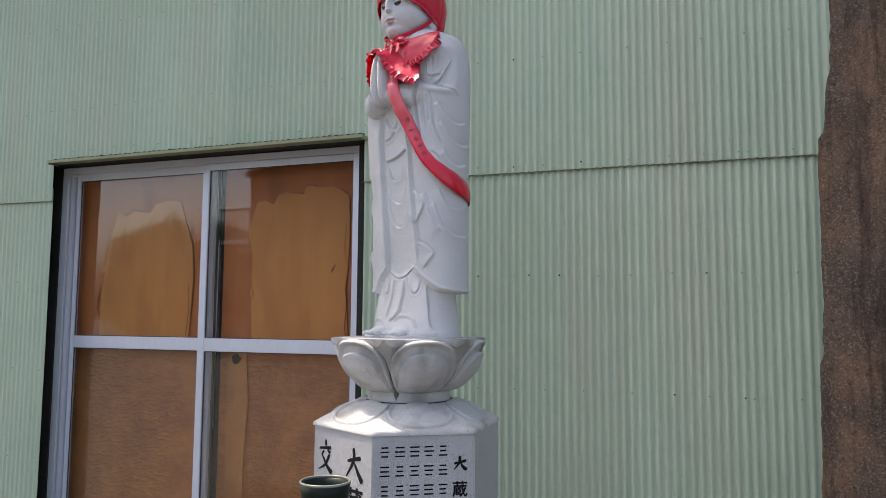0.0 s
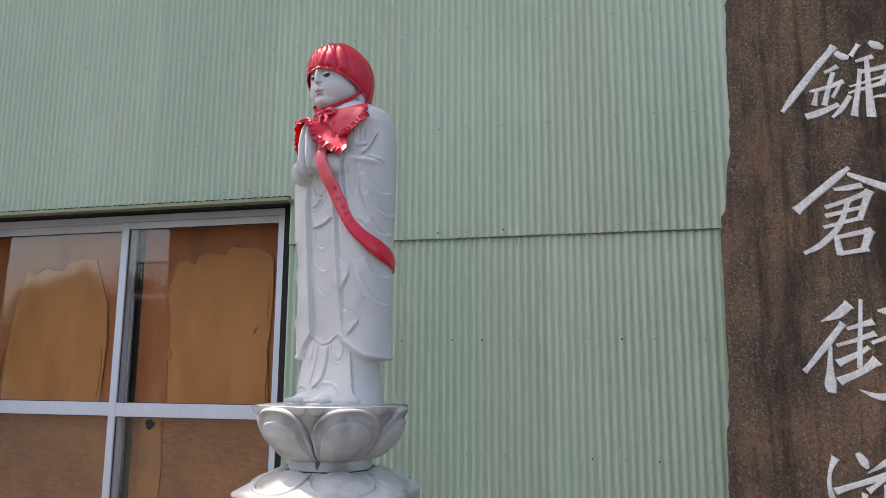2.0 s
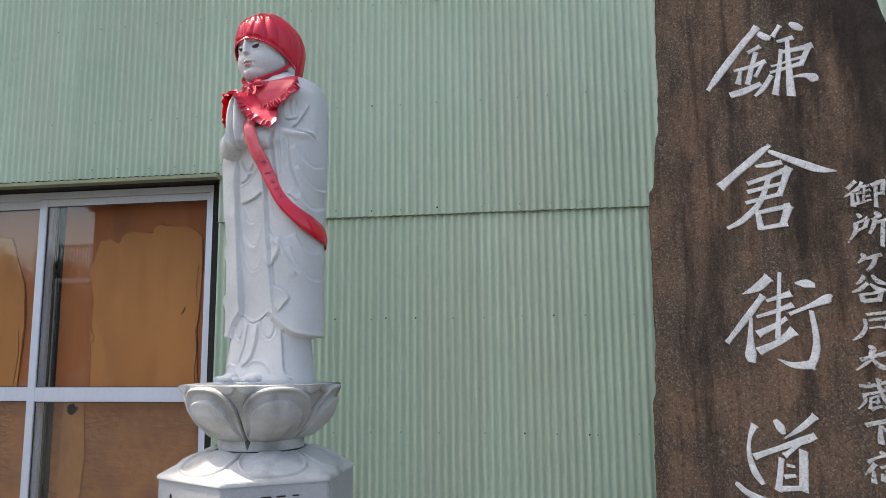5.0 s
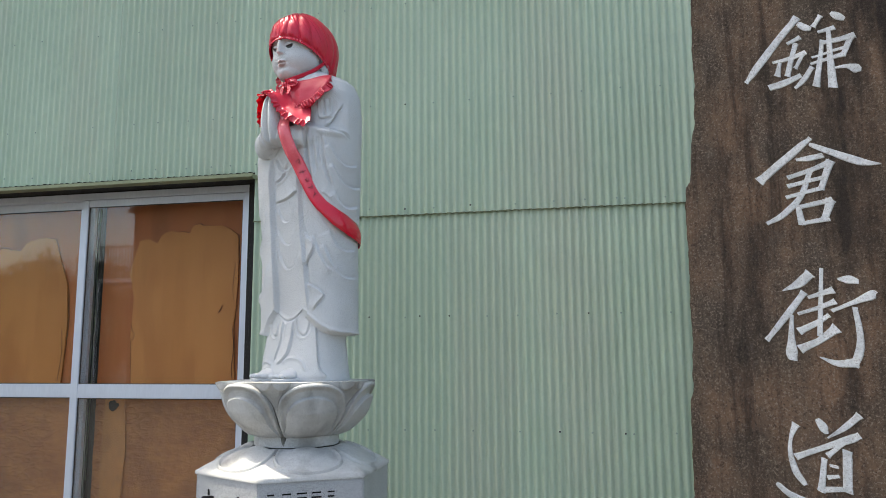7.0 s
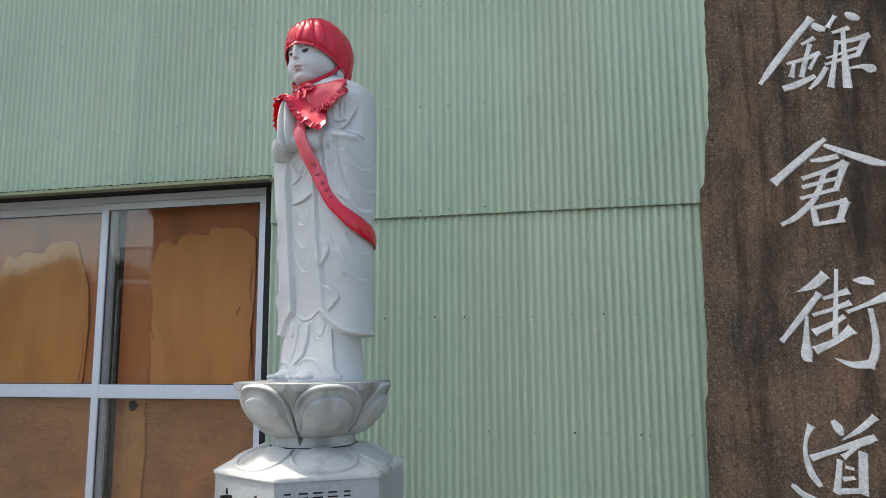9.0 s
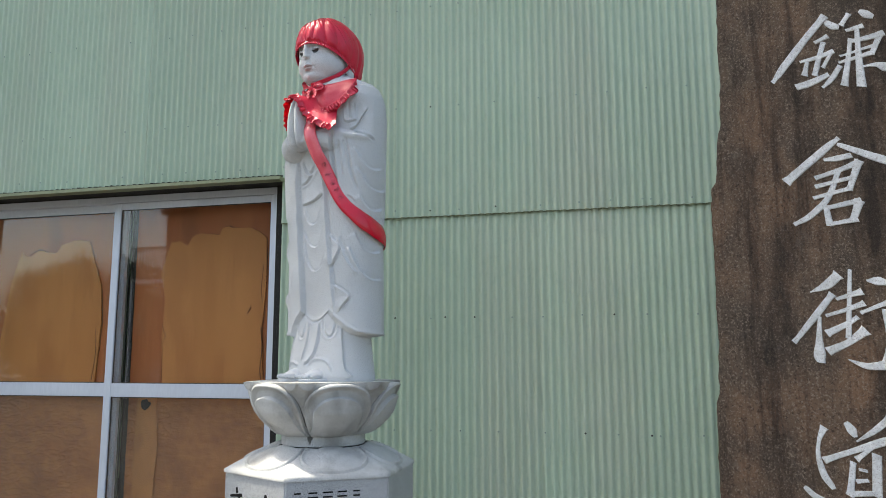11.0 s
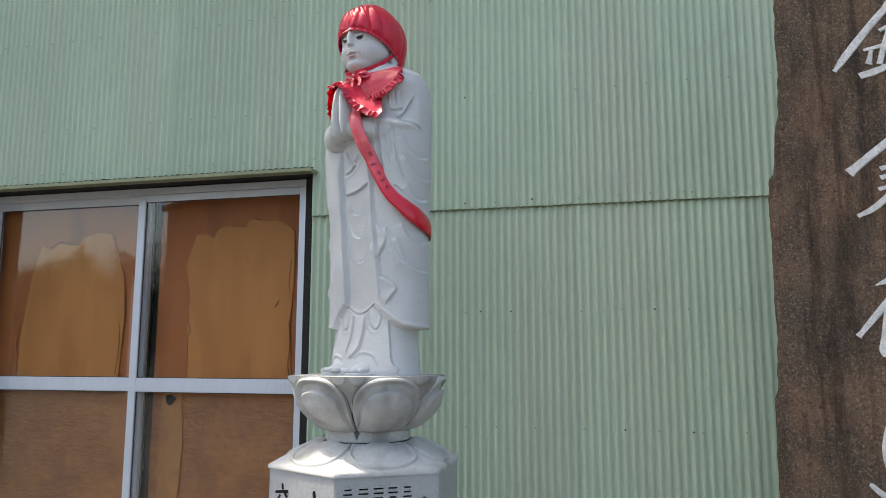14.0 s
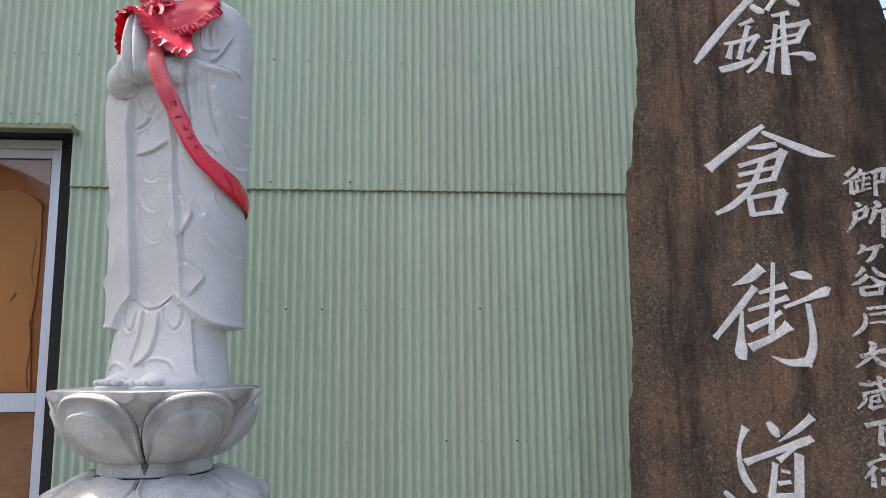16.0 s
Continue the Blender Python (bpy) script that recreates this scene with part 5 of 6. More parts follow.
def draped(rows, na, ns, off):
    """Cloth hanging from the neck over the chest down to a hem given by turn and height."""
    a0, a1 = rows[0][0], rows[-1][0]
    turns = [radians(a0 + (a1 - a0) * i / na) for i in range(na + 1)]
    far_out, held, heights = np.zeros((ns + 1, na + 1)), np.zeros((ns + 1, na + 1)), np.zeros((ns + 1, na + 1))
    for i, a in enumerate(turns):
        w = Vector((math.sin(a), -math.cos(a), 0))
        low_z = lerp_rows(rows, math.degrees(a))[0]
        top_z = 0.974 + 0.034 * smoothstep(45, 95, abs(math.degrees(a)))
        far = 0.066
        for j in range(ns + 1):
            z = top_z + (low_z - top_z) * j / ns
            o = Vector((0, 0.016, z))
            hit = chest.ray_cast(o + w * 0.40, -w)[0]
            r = (Vector((hit.x, hit.y, 0)) - Vector((0, 0.016, 0))).length if hit else 0.066
            far = max(far, min(r, 0.205))
            held[j, i], far_out[j, i], heights[j, i] = far, far, z
    for _ in range(40):
        s = far_out.copy()
        s[1:-1, 1:-1] = (far_out[:-2, 1:-1] + far_out[2:, 1:-1] + far_out[1:-1, :-2] + far_out[1:-1, 2:]) / 4
        s[-1, 1:-1] = (far_out[-1, :-2] + far_out[-1, 2:] + far_out[-2, 1:-1]) / 3
        s[1:-1, 0], s[1:-1, -1] = s[1:-1, 1], s[1:-1, -2]
        far_out = np.maximum(s, held)
    cloth = np.zeros((ns + 1, na + 1, 3))
    for i, a in enumerate(turns):
        for j in range(ns + 1):
            f = j / ns
            r = far_out[j, i] + 0.004 + off * f + 0.005 * f * noise.noise(Vector((a * 5, f * 3, 2.0 + off * 90))) + 0.0035 * f * math.sin(a * 11 + f * 2)
            cloth[j, i] = (r * math.sin(a), 0.016 - r * math.cos(a), heights[j, i] + 0.003 * f * noise.noise(Vector((a * 7, f * 3, 7.0))))
    return cloth


def hem_ruffle(cloth, waves, drop):
    ns, na = cloth.shape[0] - 1, cloth.shape[1] - 1
    edge = [Vector(cloth[ns, i]) for i in range(na + 1)]

    def at(u, v):
        k = min(int(u * na), na - 1)
        f = u * na - k
        e = edge[k].lerp(edge[k + 1], f)
        inn = Vector(cloth[ns - 4, k]).lerp(Vector(cloth[ns - 4, k + 1]), f)
        along = (edge[min(k + 2, na)] - edge[max(k - 1, 0)]).normalized()
        face = Vector((e.x, e.y - 0.016, 0.03)).normalized()
        out = ((e - inn).normalized() + Vector((0, 0, -0.8))).normalized()
        out = (out - along * out.dot(along)).normalized()
        p = u * 2 * math.pi * waves + 1.4 * math.sin(u * 37) + 0.8 * math.sin(u * 83)
        open_up = smoothstep(0.0, 0.6, v)
        wave = math.sin(p) * (0.75 + 0.25 * math.sin(u * 51))
        ends = smoothstep(0.0, 0.05, u) * smoothstep(1.0, 0.90, u)
        open_up *= ends
        return e - out * 0.006 + out * (drop + 0.003 * math.cos(p)) * v * (0.25 + 0.75 * ends) + face * (0.003 + 0.004 * v + (0.0080 * wave) * open_up) + along * 0.0042 * math.cos(p) * open_up
    return grid(at, round(waves * 14), 8)


def tented(hem, na, ns):
    """Cloth from the neck, over the fingertips, down to a hem in space; kept clear of the stone."""
    low_edge = curve_points(hem, na)
    cloth = np.zeros((ns + 1, na + 1, 3))
    for i, h in enumerate(low_edge):
        a = radians(-42 + 108 * i / na)
        top = Vector((0.066 * math.sin(a), 0.012 - 0.070 * math.cos(a), 0.978))
        for j in range(ns + 1):
            f = j / ns
            p = top.lerp(h, f)
            p.z -= 0.010 * math.sin(math.pi * f)
            w = Vector((p.x, p.y - 0.016, 0))
            r, w = w.length, w.normalized()
            hit = chest.ray_cast(Vector((0, 0.016, p.z)) + w * 0.40, -w)[0]
            if hit:
                r = max(r, min((Vector((hit.x, hit.y - 0.016, 0))).length + 0.004, r + 0.03))
            r += 0.004 * f * math.sin(a * 9 + f * 2) + 0.004 * noise.noise(Vector((a * 5, f * 3, 2.0))) * f
            cloth[j, i] = (r * w.x, 0.016 + r * w.y, p.z)
    for _ in range(4):
        cloth[1:-1, 1:-1] = (cloth[1:-1, 1:-1] * 4 + cloth[:-2, 1:-1] + cloth[2:, 1:-1] + cloth[1:-1, :-2] + cloth[1:-1, 2:]) / 8
    return cloth


for cloth, waves in ((tented(UNDER, 130, 34), 15), (draped(OVER, 130, 34, 0.006), 14)):
    lay = lambda u, v, c=cloth: Vector(c[min(round(v * 34), 34), min(round(u * 130), 130)])
    layer = part("bib_layer", solid_sheet(grid(lay, 130, 34), 0.0016), RED_FADED, bib, smooth=True)
    part("ruffle", solid_sheet(hem_ruffle(cloth, waves, 0.026), 0.0012), RED_FADED, layer, smooth=True)
neck = [Vector((0.074 * math.sin(radians(a)), 0.012 - 0.086 * math.cos(radians(a)), 0.984 + 0.026 * smoothstep(40, 120, abs(a)))) for a in range(-118, 119, 4)]
part("neck_band", ribbon(neck, 0.013, lambda i: (neck[i].x, neck[i].y - 0.012, 0.03)), RED_VINYL, bib, smooth=True)
# the end that hangs down beyond the far hand, its outer edge gathered into a ruffle
def flap(u, v):
    """u from the hand to the ruffled edge, v downwards."""
    edge = smoothstep(0.45, 1.0, u)
    wave = math.sin(30 * v + 2.0 * math.sin(9 * v))
    return Vector((-0.030 - 0.010 * u - 0.010 * math.sin(2.5 * v) - 0.0034 * wave * edge, -0.104 - 0.062 * u + 0.012 * v * u - 0.0018 * math.cos(30 * v) * edge, 0.938 - 0.012 * u - (0.118 - 0.010 * u) * v))


part("hanging_flap", solid_sheet(grid(flap, 24, 90), 0.0012), RED_THIN, bib, "bright red hanging end", smooth=True)
BOW = Matrix.Translation((0.014, 0.008, -0.022)) @ Matrix.Translation((0, -0.104, 0.988)) @ Matrix.Diagonal((0.92, 1, 0.8, 1)) @ Matrix.Translation((0, 0.104, -0.988))
# bow under the chin
for s in (-1, 1):
    loop = curve_points([(0.0, -0.104, 0.988), (0.020 * s, -0.108, 0.998), (0.044 * s, -0.104, 0.996), (0.048 * s, -0.100, 0.980), (0.022 * s, -0.106, 0.982), (0.0, -0.106, 0.987)], 22)
    part("bow_loop", ribbon([BOW @ p for p in loop], 0.013, lambda i: (0.3, -1, 0.5)), RED_FADED, bib, smooth=True)
    tail = curve_points([(0.0, -0.107, 0.987), (0.014 * s + 0.012, -0.116, 0.972), (0.020 * s + 0.020, -0.122, 0.950), (0.017 * s + 0.022, -0.128, 0.930)], 14)
    part("bow_tail", ribbon([BOW @ p for p in tail], 0.012, lambda i: (0.2, -1, 0.3)), RED_FADED, bib, smooth=True)
kb = bmesh.new()
ellipsoid(kb, BOW @ Vector((0.0, -0.108, 0.987)), (0.009, 0.008, 0.008), seg=14, rings=10)
part("bow_knot", kb, RED_FADED, bib, smooth=True)

# ---- sash across the robe ----
sash_cloth = root("ribbon_sash", STATUE, "red satin sash, paler towards the shoulder, with illegible handwriting, worn across the statue's robe", "sash")
SASH = [(0.0, 16, 0.735), (0.16, 27.5, 0.650), (0.30, 37.7, 0.590), (0.40, 46.5, 0.554), (0.55, 66, 0.508), (0.70, 90, 0.484), (0.85, 118, 0.468), (1.0, 150, 0.458)]
HUNG = [(0.046, -0.124, 0.872), (0.048, -0.126, 0.845), (0.053, -0.125, 0.795)]  # from under the bib over the wrist


def on_robe(phi, z, off):
    a = radians(phi)
    w = Vector((math.sin(a) * 0.19, -math.cos(a) * 0.118, 0)).normalized()
    o = Vector((0, 0.03, z))
    hit, nrm = tree.ray_cast(o + w * 0.5, -w)[:2]
    return (hit if hit else o + w * 0.15) + w * off, w


SN = 90
keys = [lerp_rows(SASH, i / SN) for i in range(SN + 1)]
for _ in range(8):
    keys = [keys[0]] + [tuple((p + 2 * q + r) / 4 for p, q, r in zip(a, b, c)) for a, b, c in zip(keys, keys[1:], keys[2:])] + [keys[-1]]
reachs, outs = [], []
for ph, z in keys:
    most = 0.0
    for dz in (-0.032, -0.022, -0.012, 0.0, 0.012, 0.022, 0.032):
        p, w = on_robe(ph, z + dz, 0.0)
        most = max(most, (Vector((p.x, p.y, 0)) - Vector((0, 0.03, 0))).length)
    reachs.append(most)
    outs.append(w)
held = reachs[:]
for _ in range(60):
    sm = [reachs[0]] + [(a + b * 2 + c) / 4 for a, b, c in zip(reachs, reachs[1:], reachs[2:])] + [reachs[-1]]
    reachs = [max(a, b) for a, b in zip(sm, held)]
for _ in range(6):
    reachs = [reachs[0]] + [(a + b * 2 + c) / 4 for a, b, c in zip(reachs, reachs[1:], reachs[2:])] + [reachs[-1]]
mids = [Vector((0, 0.03, z)) + w * (r + 0.004) for (ph, z), w, r in zip(keys, outs, reachs)]
head_end = curve_points(HUNG + [tuple(mids[2]), tuple(mids[6])], 28)[:-6]
mids = head_end + mids[4:]
outs = [outs[0]] * len(head_end) + outs[4:]
for i in range(len(mids) - 1):
    w = Vector((0.45, -0.89, 0)).lerp(outs[i], smoothstep(12, 30, i)).normalized()
    hits = [tree.ray_cast(mids[i] + Vector((0, 0, dz)) + w * 0.3, -w)[0] for dz in (-0.012, 0.0, 0.012)]
    short = max([(h - mids[i]).dot(w) for h in hits if h] + [0.0])
    mids[i] = mids[i] + w * (short + 0.004 if short > 0 else 0.0)
for _ in range(3):
    mids = [mids[0]] + [(a + b * 2 + c) / 4 for a, b, c in zip(mids, mids[1:], mids[2:])] + [mids[-1]]
SN = len(mids) - 1
part("sash_band", ribbon(mids, 0.041, lambda i: outs[min(i, SN)] + Vector((0, 0, 0.12)), 0.0016, taper=lambda f: 1.0 + 0.45 * smoothstep(0.30, 0.72, f), curl=0.10), RED_SATIN, sash_cloth, smooth=True)
wr = random.Random(8)
for at in (27, 32, 38, 43, 48):
    d = (mids[at + 1] - mids[at - 1]).normalized()
    nn = (outs[at] + Vector((0, 0, 0.12))).normalized()
    sd = d.cross(nn).normalized()
    for k in range(7):
        c = mids[at] + sd * (wr.random() - 0.5) * 0.016 + d * (wr.random() - 0.5) * 0.013 + nn * 0.0050
        b = bmesh.new()
        dirn = ((d, sd, d + sd, d - sd)[k % 4] + 0.5 * sd * (wr.random() - 0.5)).normalized()
        half = 0.003 + 0.0035 * wr.random()
        tube(b, [c - dirn * half, c + dirn * half], [0.0005, 0.00035], seg=6)
        part("ink_bar", b, INK, sash_cloth)

import functools

# ---- the inscribed standing stone ----
STELA = pose(0.497, 2.275, 0, 0, 0, TURNED)
stela = root("inscribed_stone", STELA, "tall rough brown standing stone with carved white characters", "monument")
LEFT = [(0.0, -0.27), (0.6, -0.245), (1.08, -0.227), (1.32, -0.222), (1.345, -0.211), (1.50, -0.206), (1.74, -0.205), (1.90, -0.206), (1.962, -0.201), (1.975, -0.187),
        (2.11, -0.178), (2.14, -0.165), (2.36, -0.159), (2.50, -0.158), (2.64, -0.155), (2.80, -0.10), (2.92, 0.02), (2.98, 0.14)]
RIGHT = [(0.0, 0.62), (0.8, 0.60), (1.4, 0.575), (1.8, 0.555), (2.05, 0.525), (2.20, 0.498), (2.31, 0.473), (2.39, 0.453), (2.47, 0.442), (2.62, 0.40), (2.80, 0.33), (2.92, 0.25), (2.98, 0.18)]


def stone_swell(u, z):
    p = Vector((u * 1.0, z * 0.8, 3.0))
    return 0.010 * noise.noise(p * 2.2) + 0.005 * noise.noise(p * 6.0)


def stone_front(u, z):
    """How far the rough face stands out at a place."""
    p = Vector((u * 1.0, z * 0.8, 3.0))
    big = stone_swell(u, z)
    crack = -0.006 * math.exp(-((z - 1.845 + 0.28 * (u - 0.30) - 0.02 * noise.noise(Vector((u * 9, 1, 1)))) / 0.006) ** 2) * smoothstep(0.24, 0.32, u)
    return big + crack + 0.0030 * noise.noise(p * 26) + 0.0022 * noise.noise(p * 62)


def stela_ring(z):
    l, r = lerp_rows(LEFT, z)[0], lerp_rows(RIGHT, z)[0]
    l += 0.004 * noise.noise(Vector((z * 9, 0.0, 5))) + 0.004 * noise.noise(Vector((z * 34, 3.0, 5)))
    r += 0.006 * noise.noise(Vector((z * 7, 9.0, 5))) + 0.003 * noise.noise(Vector((z * 26, 7.0, 5)))
    pts = []
    nf = 110
    for i in range(nf + 1):
        f = i / nf
        u = l + (r - l) * f
        from_l, from_r = u - l, r - u
        edge = -0.012 * math.exp(-from_l / 0.006) - 0.045 * math.exp(-from_r / 0.030)
        pts.append((u, -stone_front(u, z) - edge, z))
    for i, (w, y) in enumerate(((1.0, 0.10), (0.985, 0.17), (0.92, 0.215))):
        pts.append((l + (r - l) * w + 0.008 * noise.noise(Vector((z * 6, i, 2))), y, z))
    for i, (w, y) in enumerate(((0.6, 0.235), (0.3, 0.23), (0.07, 0.20), (0.012, 0.15), (0.004, 0.06))):
        pts.append((l + (r - l) * w, y + 0.01 * noise.noise(Vector((z * 6, i, 8))), z))
    return pts


b = bmesh.new()
NZ = 330
rings = [[b.verts.new(p) for p in stela_ring(2.98 * j / NZ)] for j in range(NZ + 1)]
for ra, rb in zip(rings, rings[1:]):
    n = len(ra)
    for k in range(n):
        b.faces.new((ra[k], ra[(k + 1) % n], rb[(k + 1) % n], rb[k]))
b.faces.new(rings[-1])
part("stone_slab", b, BASALT, stela, smooth=True)


def brush(parent, cu, cz, *strokes, paint=WHITE_PAINT):
    """Brush strokes of one carved character: each runs through (x, z, width) in millimetres about the character's centre."""
    sign = new("carved_character")
    sign.empty_display_size = 0.03
    sign.parent = parent
    tagged(sign, "white painted carved character")
    rng = random.Random(len(strokes) * 7 + int(cz * 100))
    for n, st in enumerate(strokes):
        b = bmesh.new()
        keys = curve_points([(x / 1000, w / 1000, z / 1000) for x, z, w in st], 7 * (len(st) - 1))
        m = len(keys)
        rows = []
        lift = 0.0030 + 0.00022 * (n % 6)
        for i, k in enumerate(keys):
            d = keys[min(i + 1, m - 1)] - keys[max(i - 1, 0)]
            d = Vector((d.x, 0, d.z)).normalized()
            sd = Vector((-d.z, 0, d.x))
            w = max(k.y, 0.002) / 2
            c = Vector((k.x, 0, k.z)) - (d * w * 0.35 if i == 0 else -d * w * 0.35 if i == m - 1 else Vector())
            if i in (0, m - 1):
                lean = Vector((0.707, 0, -0.707))
                sd = sd * 0.72 + lean * (0.62 * sd.dot(lean))
            row = []
            for s in (-1.0, -0.82, -0.3, 0.3, 0.82, 1.0):
                p = c + sd * w * s * (1 + 0.05 * (rng.random() - 0.5))
                u, z = cu + p.x, cz + p.z
                row.append(b.verts.new((u, -stone_front(u, z) - lift + (0.0035 if abs(s) == 1 else 0.0), z)))
            rows.append(row)
        for ra, rb in zip(rows, rows[1:]):
            for k in range(5):
                b.faces.new((ra[k], ra[k + 1], rb[k + 1], rb[k]))
        part("stroke", b, paint, sign)


small_brush = functools.partial(brush, paint=WORN_PAINT)


brush(stela, 0.145, 2.296,
      ((-2, 111, 21), (-66, 46, 23), (-119, -14, 24), (-148, -49, 10)),
      ((3, 92, 16), (19, 77, 19), (33, 69, 13)),
      ((-29, 41, 10), (3, 51, 14)),
      ((-71, -6, 8), (-29, -5, 13), (15, 3, 14)),
      ((-9, 35, 14), (-23, -11, 15), (-35, -54, 16)),
      ((-53, -13, 10), (-62, -47, 18)),
      ((10, -1, 11), (-13, -36, 11)),
      ((-83, -78, 20), (-44, -73, 21), (-2, -61, 14)),
      ((41, 74, 14), (60, 99, 14)),
      ((89, 99, 12), (103, 86, 20), (119, 74, 12)),
      ((52, 54, 9), (92, 56, 15)),
      ((56, 20, 11), (97, 19, 14), (139, 21, 18)),
      ((130, 17, 18), (109, -28, 14)),
      ((32, -16, 6), (119, -6, 9)),
      ((28, -34, 8), (109, -26, 14)),
      ((60, 26, 12), (49, -40, 14), (37, -100, 19)),
      ((78, 56, 12), (77, -29, 17), (78, -111, 24)),
      ((29, -45, 14), (6, -76, 17), (-17, -94, 8)),
      ((87, -59, 6), (117, -62, 13), (137, -73, 25), (148, -78, 12)))
brush(stela, 0.169, 1.930,
      ((-14, 119, 12), (-45, 97, 22), (-86, 67, 24), (-152, 18, 25)),
      ((-15, 102, 12), (37, 71, 18), (94, 39, 22), (129, 26, 13), (152, 21, 3)),
      ((-52, 64, 9), (-20, 63, 17), (14, 66, 15)),
      ((-77, 17, 13), (-19, 29, 14), (31, 44, 19)),
      ((32, 45, 22), (4, -26, 15)),
      ((-78, -8, 13), (13, 5, 11)),
      ((-85, -39, 11), (8, -24, 12)),
      ((-19, 29, 14), (-49, -42, 17), (-96, -86, 19), (-140, -107, 11)),
      ((-57, -66, 15), (-51, -119, 18)),
      ((-53, -71, 12), (28, -60, 16)),
      ((25, -63, 24), (7, -111, 18)),
      ((-50, -117, 11), (17, -111, 15)))
brush(stela, 0.144, 1.555,
      ((-17, 116, 27), (-41, 95, 27), (-65, 83, 15), (-87, 75, 3)),
      ((-34, 66, 17), (-80, 7, 19), (-136, -60, 13)),
      ((-68, 6, 9), (-73, -52, 17), (-75, -95, 31), (-73, -114, 21)),
      ((14, 129, 10), (6, 33, 13), (-1, -52, 15)),
      ((-23, 53, 9), (38, 69, 18)),
      ((-51, 9, 9), (-4, 22, 12), (41, 38, 16)),
      ((-50, -38, 20), (-6, -17, 16), (24, 2, 12)),
      ((-50, -86, 23), (-2, -64, 19), (39, -34, 26)),
      ((53, 98, 6), (77, 95, 23), (100, 88, 13)),
      ((34, 14, 10), (84, 33, 13), (128, 50, 26), (136, 49, 17)),
      ((88, 19, 13), (95, -55, 17), (89, -100, 22), (76, -129, 21)),
      ((80, -124, 25), (37, -126, 17), (-5, -109, 3)))
brush(stela, 0.125, 1.175,
      ((-59, 90, 20), (-73, 55, 11), (-77, 17, 13), (-67, -30, 19), (-46, -65, 15)),
      ((-4, 106, 14), (9, 86, 23), (16, 72, 11)),
      ((96, 120, 18), (60, 88, 16), (19, 60, 4)),
      ((-61, 6, 17), (9, 35, 15), (71, 59, 22), (92, 69, 16)),
      ((56, 48, 9), (16, 15, 14)),
      ((6, 5, 15), (0, -36, 16), (-7, -77, 19)),
      ((62, 27, 23), (56, -73, 24)),
      ((19, -11, 8), (38, -14, 8)),
      ((12, -42, 12), (38, -37, 9)),
      ((-5, -75, 16), (55, -68, 13)),
      ((-116, -70, 13), (-83, -96, 17), (-28, -114, 19), (51, -120, 25), (116, -116, 10)))
small_brush(stela, 0.381, 1.879,
      ((-20, 37, 10), (-38, 20, 12)),
      ((-14, 20, 7), (-26, 9, 11), (-49, -2, 4)),
      ((-28, 6, 11), (-29, -9, 10), (-28, -29, 14)),
      ((-5, 32, 9), (-15, 11, 7)),
      ((-12, 20, 8), (11, 22, 8)),
      ((-19, 2, 7), (13, 9, 8)),
      ((1, 22, 7), (-4, -20, 7)),
      ((-2, -8, 5), (12, -5, 7)),
      ((-17, -1, 7), (-15, -23, 8)),
      ((-21, -24, 9), (-5, -21, 8), (14, -17, 5)),
      ((18, 21, 11), (39, 28, 13), (49, 28, 11)),
      ((45, 25, 12), (41, -5, 11)),
      ((27, 18, 11), (25, -12, 9), (24, -37, 11)),
      ((25, -3, 7), (41, -2, 9)))
small_brush(stela, 0.383, 1.782,
      ((-23, 46, 8), (-16, 36, 12)),
      ((-31, 19, 8), (-14, 25, 8), (0, 31, 12)),
      ((0, 30, 12), (-7, 9, 11)),
      ((-28, 17, 12), (-31, -3, 12), (-49, -29, 5)),
      ((-26, 0, 7), (-6, 9, 8)),
      ((18, 45, 12), (27, 35, 12), (10, 27, 7)),
      ((17, 25, 12), (11, 6, 12), (2, -10, 7)),
      ((16, 17, 7), (36, 21, 10), (49, 25, 9)),
      ((35, 19, 10), (32, -11, 12), (29, -46, 10)))
small_brush(stela, 0.380, 1.697,
      ((-18, 22, 9), (-13, 13, 13), (-27, 0, 5)),
      ((-8, 9, 7), (8, 13, 11), (27, 17, 10)),
      ((13, 9, 12), (6, -8, 12), (-8, -22, 7)))
small_brush(stela, 0.379, 1.628,
      ((-16, 31, 13), (-24, 21, 11), (-35, 13, 4)),
      ((3, 33, 7), (16, 17, 13), (38, 6, 5)),
      ((-10, 13, 11), (-27, -1, 12), (-46, -8, 4)),
      ((-3, 11, 5), (14, -3, 12), (46, -11, 4)),
      ((-26, -16, 11), (-21, -33, 16)),
      ((-24, -16, 8), (2, -13, 8), (23, -8, 12)),
      ((19, -14, 13), (15, -32, 12)),
      ((-21, -33, 12), (16, -30, 12)))
small_brush(stela, 0.369, 1.529,
      ((-6, 31, 8), (15, 33, 9), (38, 35, 10)),
      ((-12, 18, 9), (-12, -3, 11), (-23, -21, 11), (-43, -35, 4)),
      ((-2, 16, 7), (19, 18, 8), (43, 19, 12)),
      ((43, 18, 13), (36, -4, 13)),
      ((-3, -5, 5), (18, -2, 6), (37, -3, 10)))
small_brush(stela, 0.375, 1.448,
      ((-14, 31, 9), (-4, 22, 14), (-12, 10, 10)),
      ((-34, -4, 11), (-7, 4, 10), (29, 12, 14)),
      ((-8, 16, 13), (-17, -7, 12), (-47, -31, 4)),
      ((-9, -1, 8), (5, -19, 13), (29, -29, 11), (47, -26, 4)))
